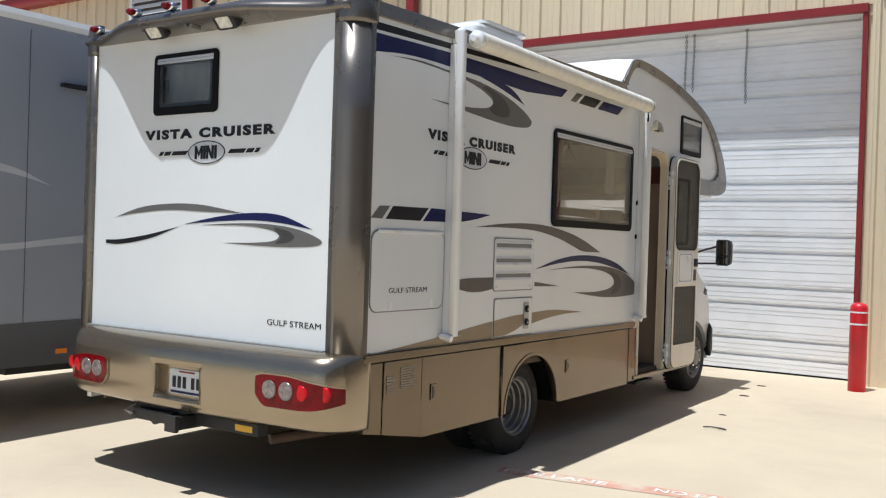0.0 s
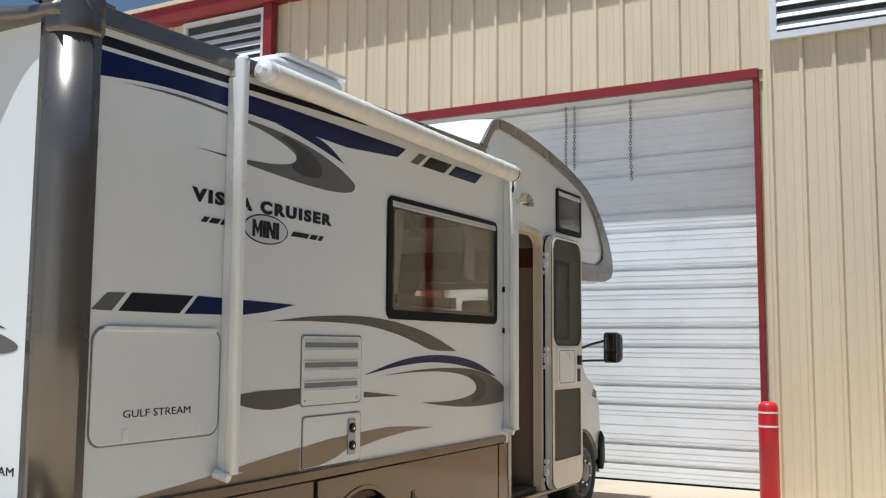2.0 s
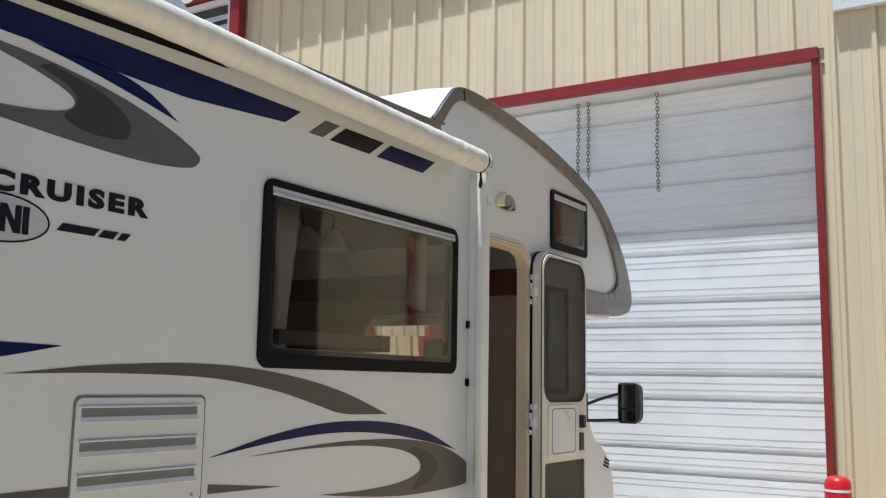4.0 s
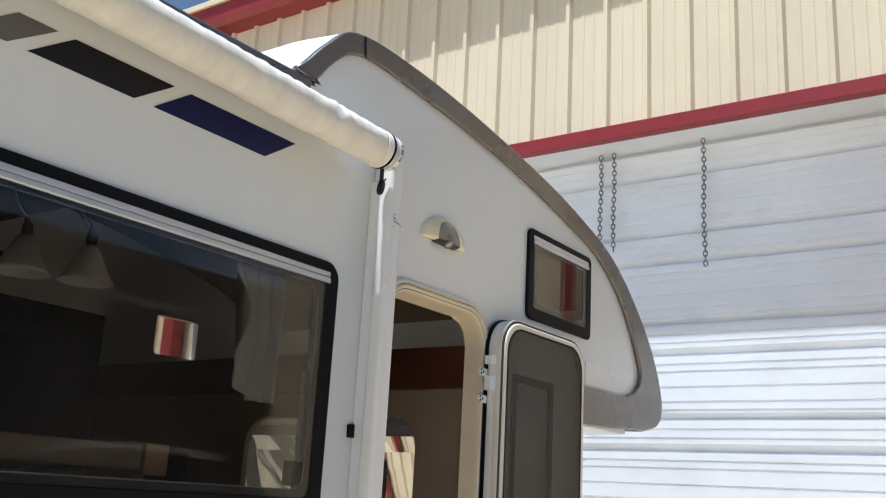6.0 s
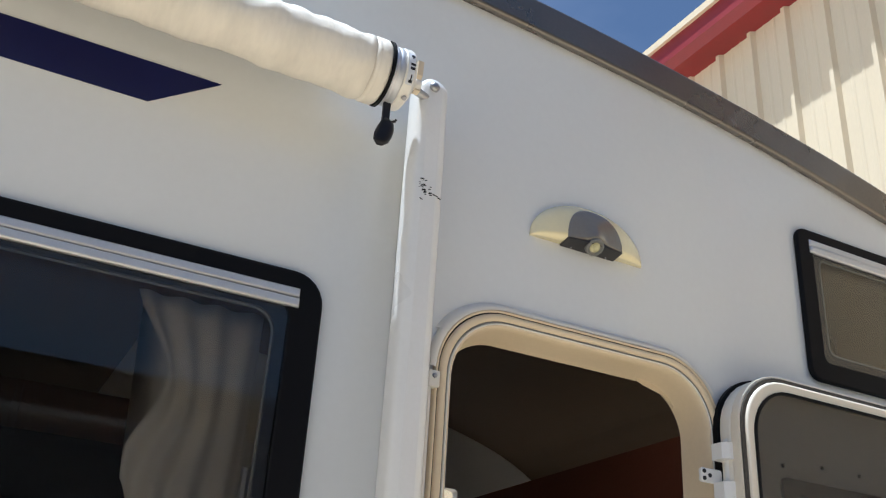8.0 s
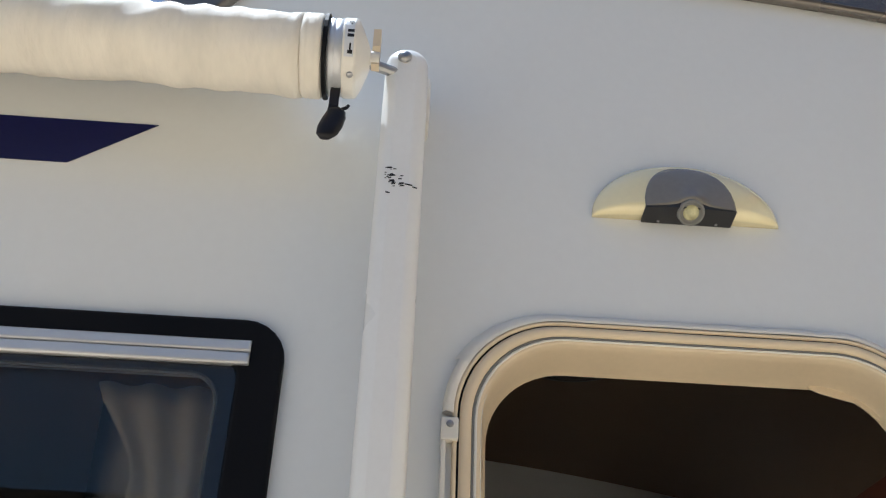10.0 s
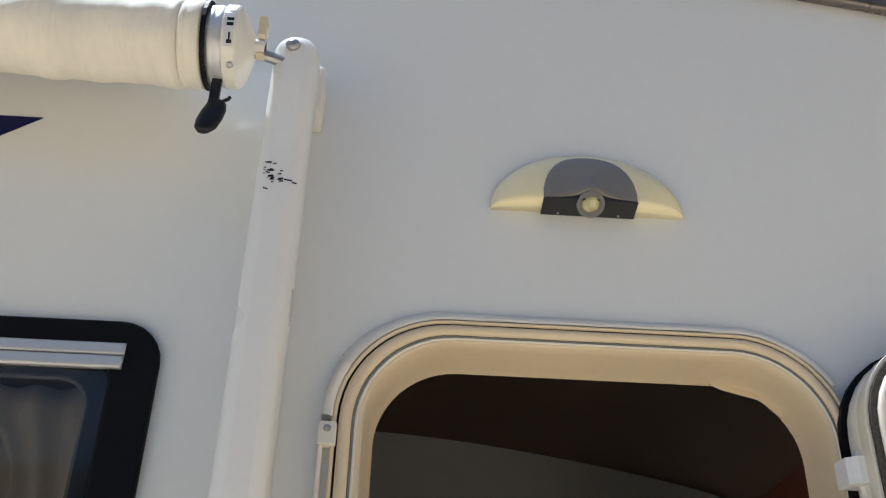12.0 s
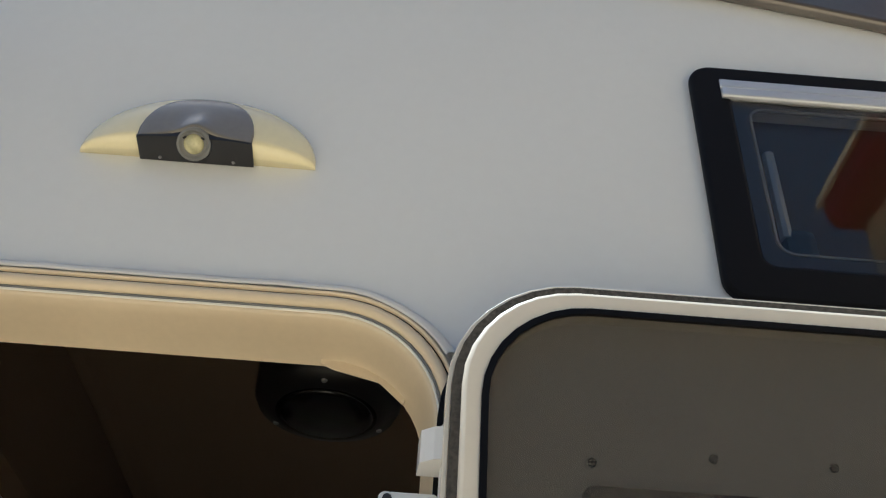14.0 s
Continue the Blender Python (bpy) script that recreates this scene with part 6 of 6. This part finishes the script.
short_curtain()
tagged(part("curtain_rail", tube([(-0.10, 7.08, 2.352), (-0.10, 8.60, 2.352)], 0.008, 8), ALU), "slim curtain rail above the window", "curtain rail")
rcur = loft([[(x, 4.822 + 0.008 * math.sin(x * 60), z) for x in [-1.735 + 0.60 * i / 40 for i in range(41)]] for z in (2.26, 2.68)], closed=False, caps=False)
tagged(part("curtain", rcur, CLOTH, smooth=True), "thin pale curtain behind the rear window", "curtain", "window curtains")


def cab_seat(x):
    s = empty("cab_seat", (x, 9.75, 0.36), "dark grey fabric cab seat with headrest", "seat", "cab seats")
    part("base", box_bm(x - 0.2, 9.62, 0.36, x + 0.2, 10.0, 0.80, 0.02), PLASTIC, s)
    part("seat", box_bm(x - 0.25, 9.58, 0.80, x + 0.25, 10.1, 0.95, 0.05), SEATM, s)
    part("backrest", loft([[(x + a, b, z) for a, b in rounded(-w, yy - 0.07, w, yy + 0.07, 0.05, 4)] for z, w, yy in ((0.95, 0.24, 9.62), (1.2, 0.25, 9.58), (1.5, 0.22, 9.53), (1.60, 0.15, 9.51))]), SEATM, s, smooth=True)
    part("headrest", box_bm(x - 0.14, 9.44, 1.64, x + 0.14, 9.54, 1.86, 0.04), SEATM, s)


cab_seat(-0.62)
cab_seat(-1.74)
dome = empty("ceiling_fixture", (-1.15, 9.20, 2.95), "dark round ceiling fixture inside the doorway", "ceiling lamp")
part("housing", lathe([(0.175, 0.20), (0.17, -0.01), (0.16, -0.03), (0.12, -0.045)], Matrix.Translation((-1.15, 9.20, 2.948)), 32), PLASTIC, dome, smooth=True)
part("cover", lathe([(0.12, -0.044), (0.10, -0.052), (0.05, -0.058), (0.002, -0.06)], Matrix.Translation((-1.15, 9.20, 2.948)), 32), SCREEN, dome, "glossy black cover", smooth=True)
for a in range(3):
    part("screw", lathe([(0.008, 0.0), (0.006, -0.004), (0.001, -0.005)], Matrix.Translation((-1.15 + 0.14 * math.cos(a * 2.1), 9.20 + 0.14 * math.sin(a * 2.1), 2.911)), 8), STEEL, dome)

# ---- the neighbouring coach ----
nb = empty("parked_coach", (-4.7, 7.0, 0.0), "dark grey motor coach with pale swooshes, parked beside", "motorhome")
NX, NY0, NY1, NTOP = -3.50, 3.2, 9.3, 3.17
NS = off(SIDE, NX)
plate("side_wall", [[(NY0, 0.40), (NY1, 0.40), (NY1, NTOP - 0.05), (NY0, NTOP - 0.05)]], 0.05, off(NS, -0.05), GREYRV, nb, "glossy grey side", bevel=0.01)
plate("lower_band", [[(NY0, 0.40), (NY1, 0.40), (NY1, 0.73)] + smooth([(8.0, 0.74), (5.4, 0.755), (NY0, 0.70)], 6)], 0.003, off(NS, 0.0008), GREYRV2, nb, "darker lower band")
plate("swoosh", [blade([(3.2, 1.99), (4.2, 2.03), (4.8, 1.97), (5.16, 1.84)], [(3.2, 1.93), (4.2, 1.97), (4.8, 1.915), (5.16, 1.84)])], 0.002, off(NS, 0.0008), SILVERV, nb, "pale silver swoosh")
plate("swoosh", [blade([(3.2, 1.25), (4.7, 1.36), (5.4, 1.44), (8.0, 1.75)], [(3.2, 1.20), (4.7, 1.31), (5.4, 1.38), (8.0, 1.60)])], 0.002, off(NS, 0.0008), SILVERV, nb, "pale silver swoosh")
for y in (4.95, 6.1):
    plate("panel_seam", [[(y, 0.42), (y + 0.006, 0.42), (y + 0.006, 3.05), (y, 3.05)]], 0.002, off(NS, 0.0012), GREYRV2, nb)
part("roof", loft([[(NX - 2.4, y, 0.40), (NX - 2.4, y, NTOP), (NX - 0.05, y, NTOP), (NX - 0.055, y, 0.40)] for y in (NY0 + 0.01, NY1 - 0.01)]), ROOFW, nb, "white roof and body")
part("roof_rail", loft([[(NX + 0.012, y, NTOP - 0.07), (NX + 0.025, y, NTOP - 0.03), (NX + 0.015, y, NTOP + 0.015), (NX - 0.06, y, NTOP + 0.03), (NX - 0.06, y, NTOP - 0.07)] for y in (NY0, NY1)]), WHITEM, nb, "white roof rail")
part("awning_box", box_bm(NX + 0.002, 5.22, 2.64, NX + 0.05, 9.0, 2.675, 0.008), DARKM, nb, "dark awning housing")
part("side_marker", box_bm(NX + 0.002, 5.24, 0.485, NX + 0.02, 5.34, 0.525, 0.006), AMBER, nb, "amber side marker lamp")
for y in (6.7, 8.6):
    z = ground_z(0, y)
    bm = lathe([(0.25, 0.0), (0.44, -0.006), (0.485, -0.03), (0.49, -0.06), (0.49, -0.22), (0.44, -0.26), (0.25, -0.26)], Matrix.Translation((NX - 0.08, y, z + 0.485)) @ AXIS_X, 32)
    part("wheel", bm, TYRE, nb, "black tyre", smooth=True)
part("underbody", box_bm(NX - 2.2, 5.0, 0.30, NX - 0.3, 9.0, 0.45), DARKM, nb)

# a second coach of the same make stands across the yard, seen in the panes
across = copy_thing(nb, Matrix.Translation((5.75, 8.6, ground_z(0, 6.5) + 0.09)) @ Matrix.Rotation(math.pi, 4, "Z"))
across["label"] = "dark grey motor coach parked across the yard"
for ob in across.children_recursive:
    if ob.type == "MESH" and ob.data.materials[0] == GREYRV:
        ob.data = ob.data.copy()
        ob.data.materials[0] = GREYRV2
    elif ob.type == "MESH" and ob.data.materials[0] in (ROOFW, WHITEM):
        ob.data = ob.data.copy()
        ob.data.materials[0] = GREYP if ob.data.materials[0] == WHITEM else DARKM

# ---- small litter on the concrete ----
litter = tube([(0.68, 8.70, 0.012), (0.74, 8.735, 0.014), (0.84, 8.735, 0.012), (0.88, 8.70, 0.013), (0.80, 8.69, 0.02)], 0.006, 6)
z_ = ground_z(0.75, 8.7)
for v in litter.verts:
    v.co.z += z_
tagged(part("bent_wire", litter, DARKM), "short bent piece of dark wire on the concrete", "litter")
for x, y, s in ((0.45, 10.6, 0.05), (0.62, 9.4, 0.035), (0.40, 11.4, 0.05)):
    bm = bmesh.new()
    bmesh.ops.create_icosphere(bm, subdivisions=1, radius=s, matrix=Matrix.Translation((x, y, ground_z(x, y) + 0.004)) @ Matrix.Diagonal((1.2, 0.6, 0.12, 1)))
    tagged(part("dry_leaf", bm, RUST), "small dry brown leaf on the concrete", "leaf", "litter")
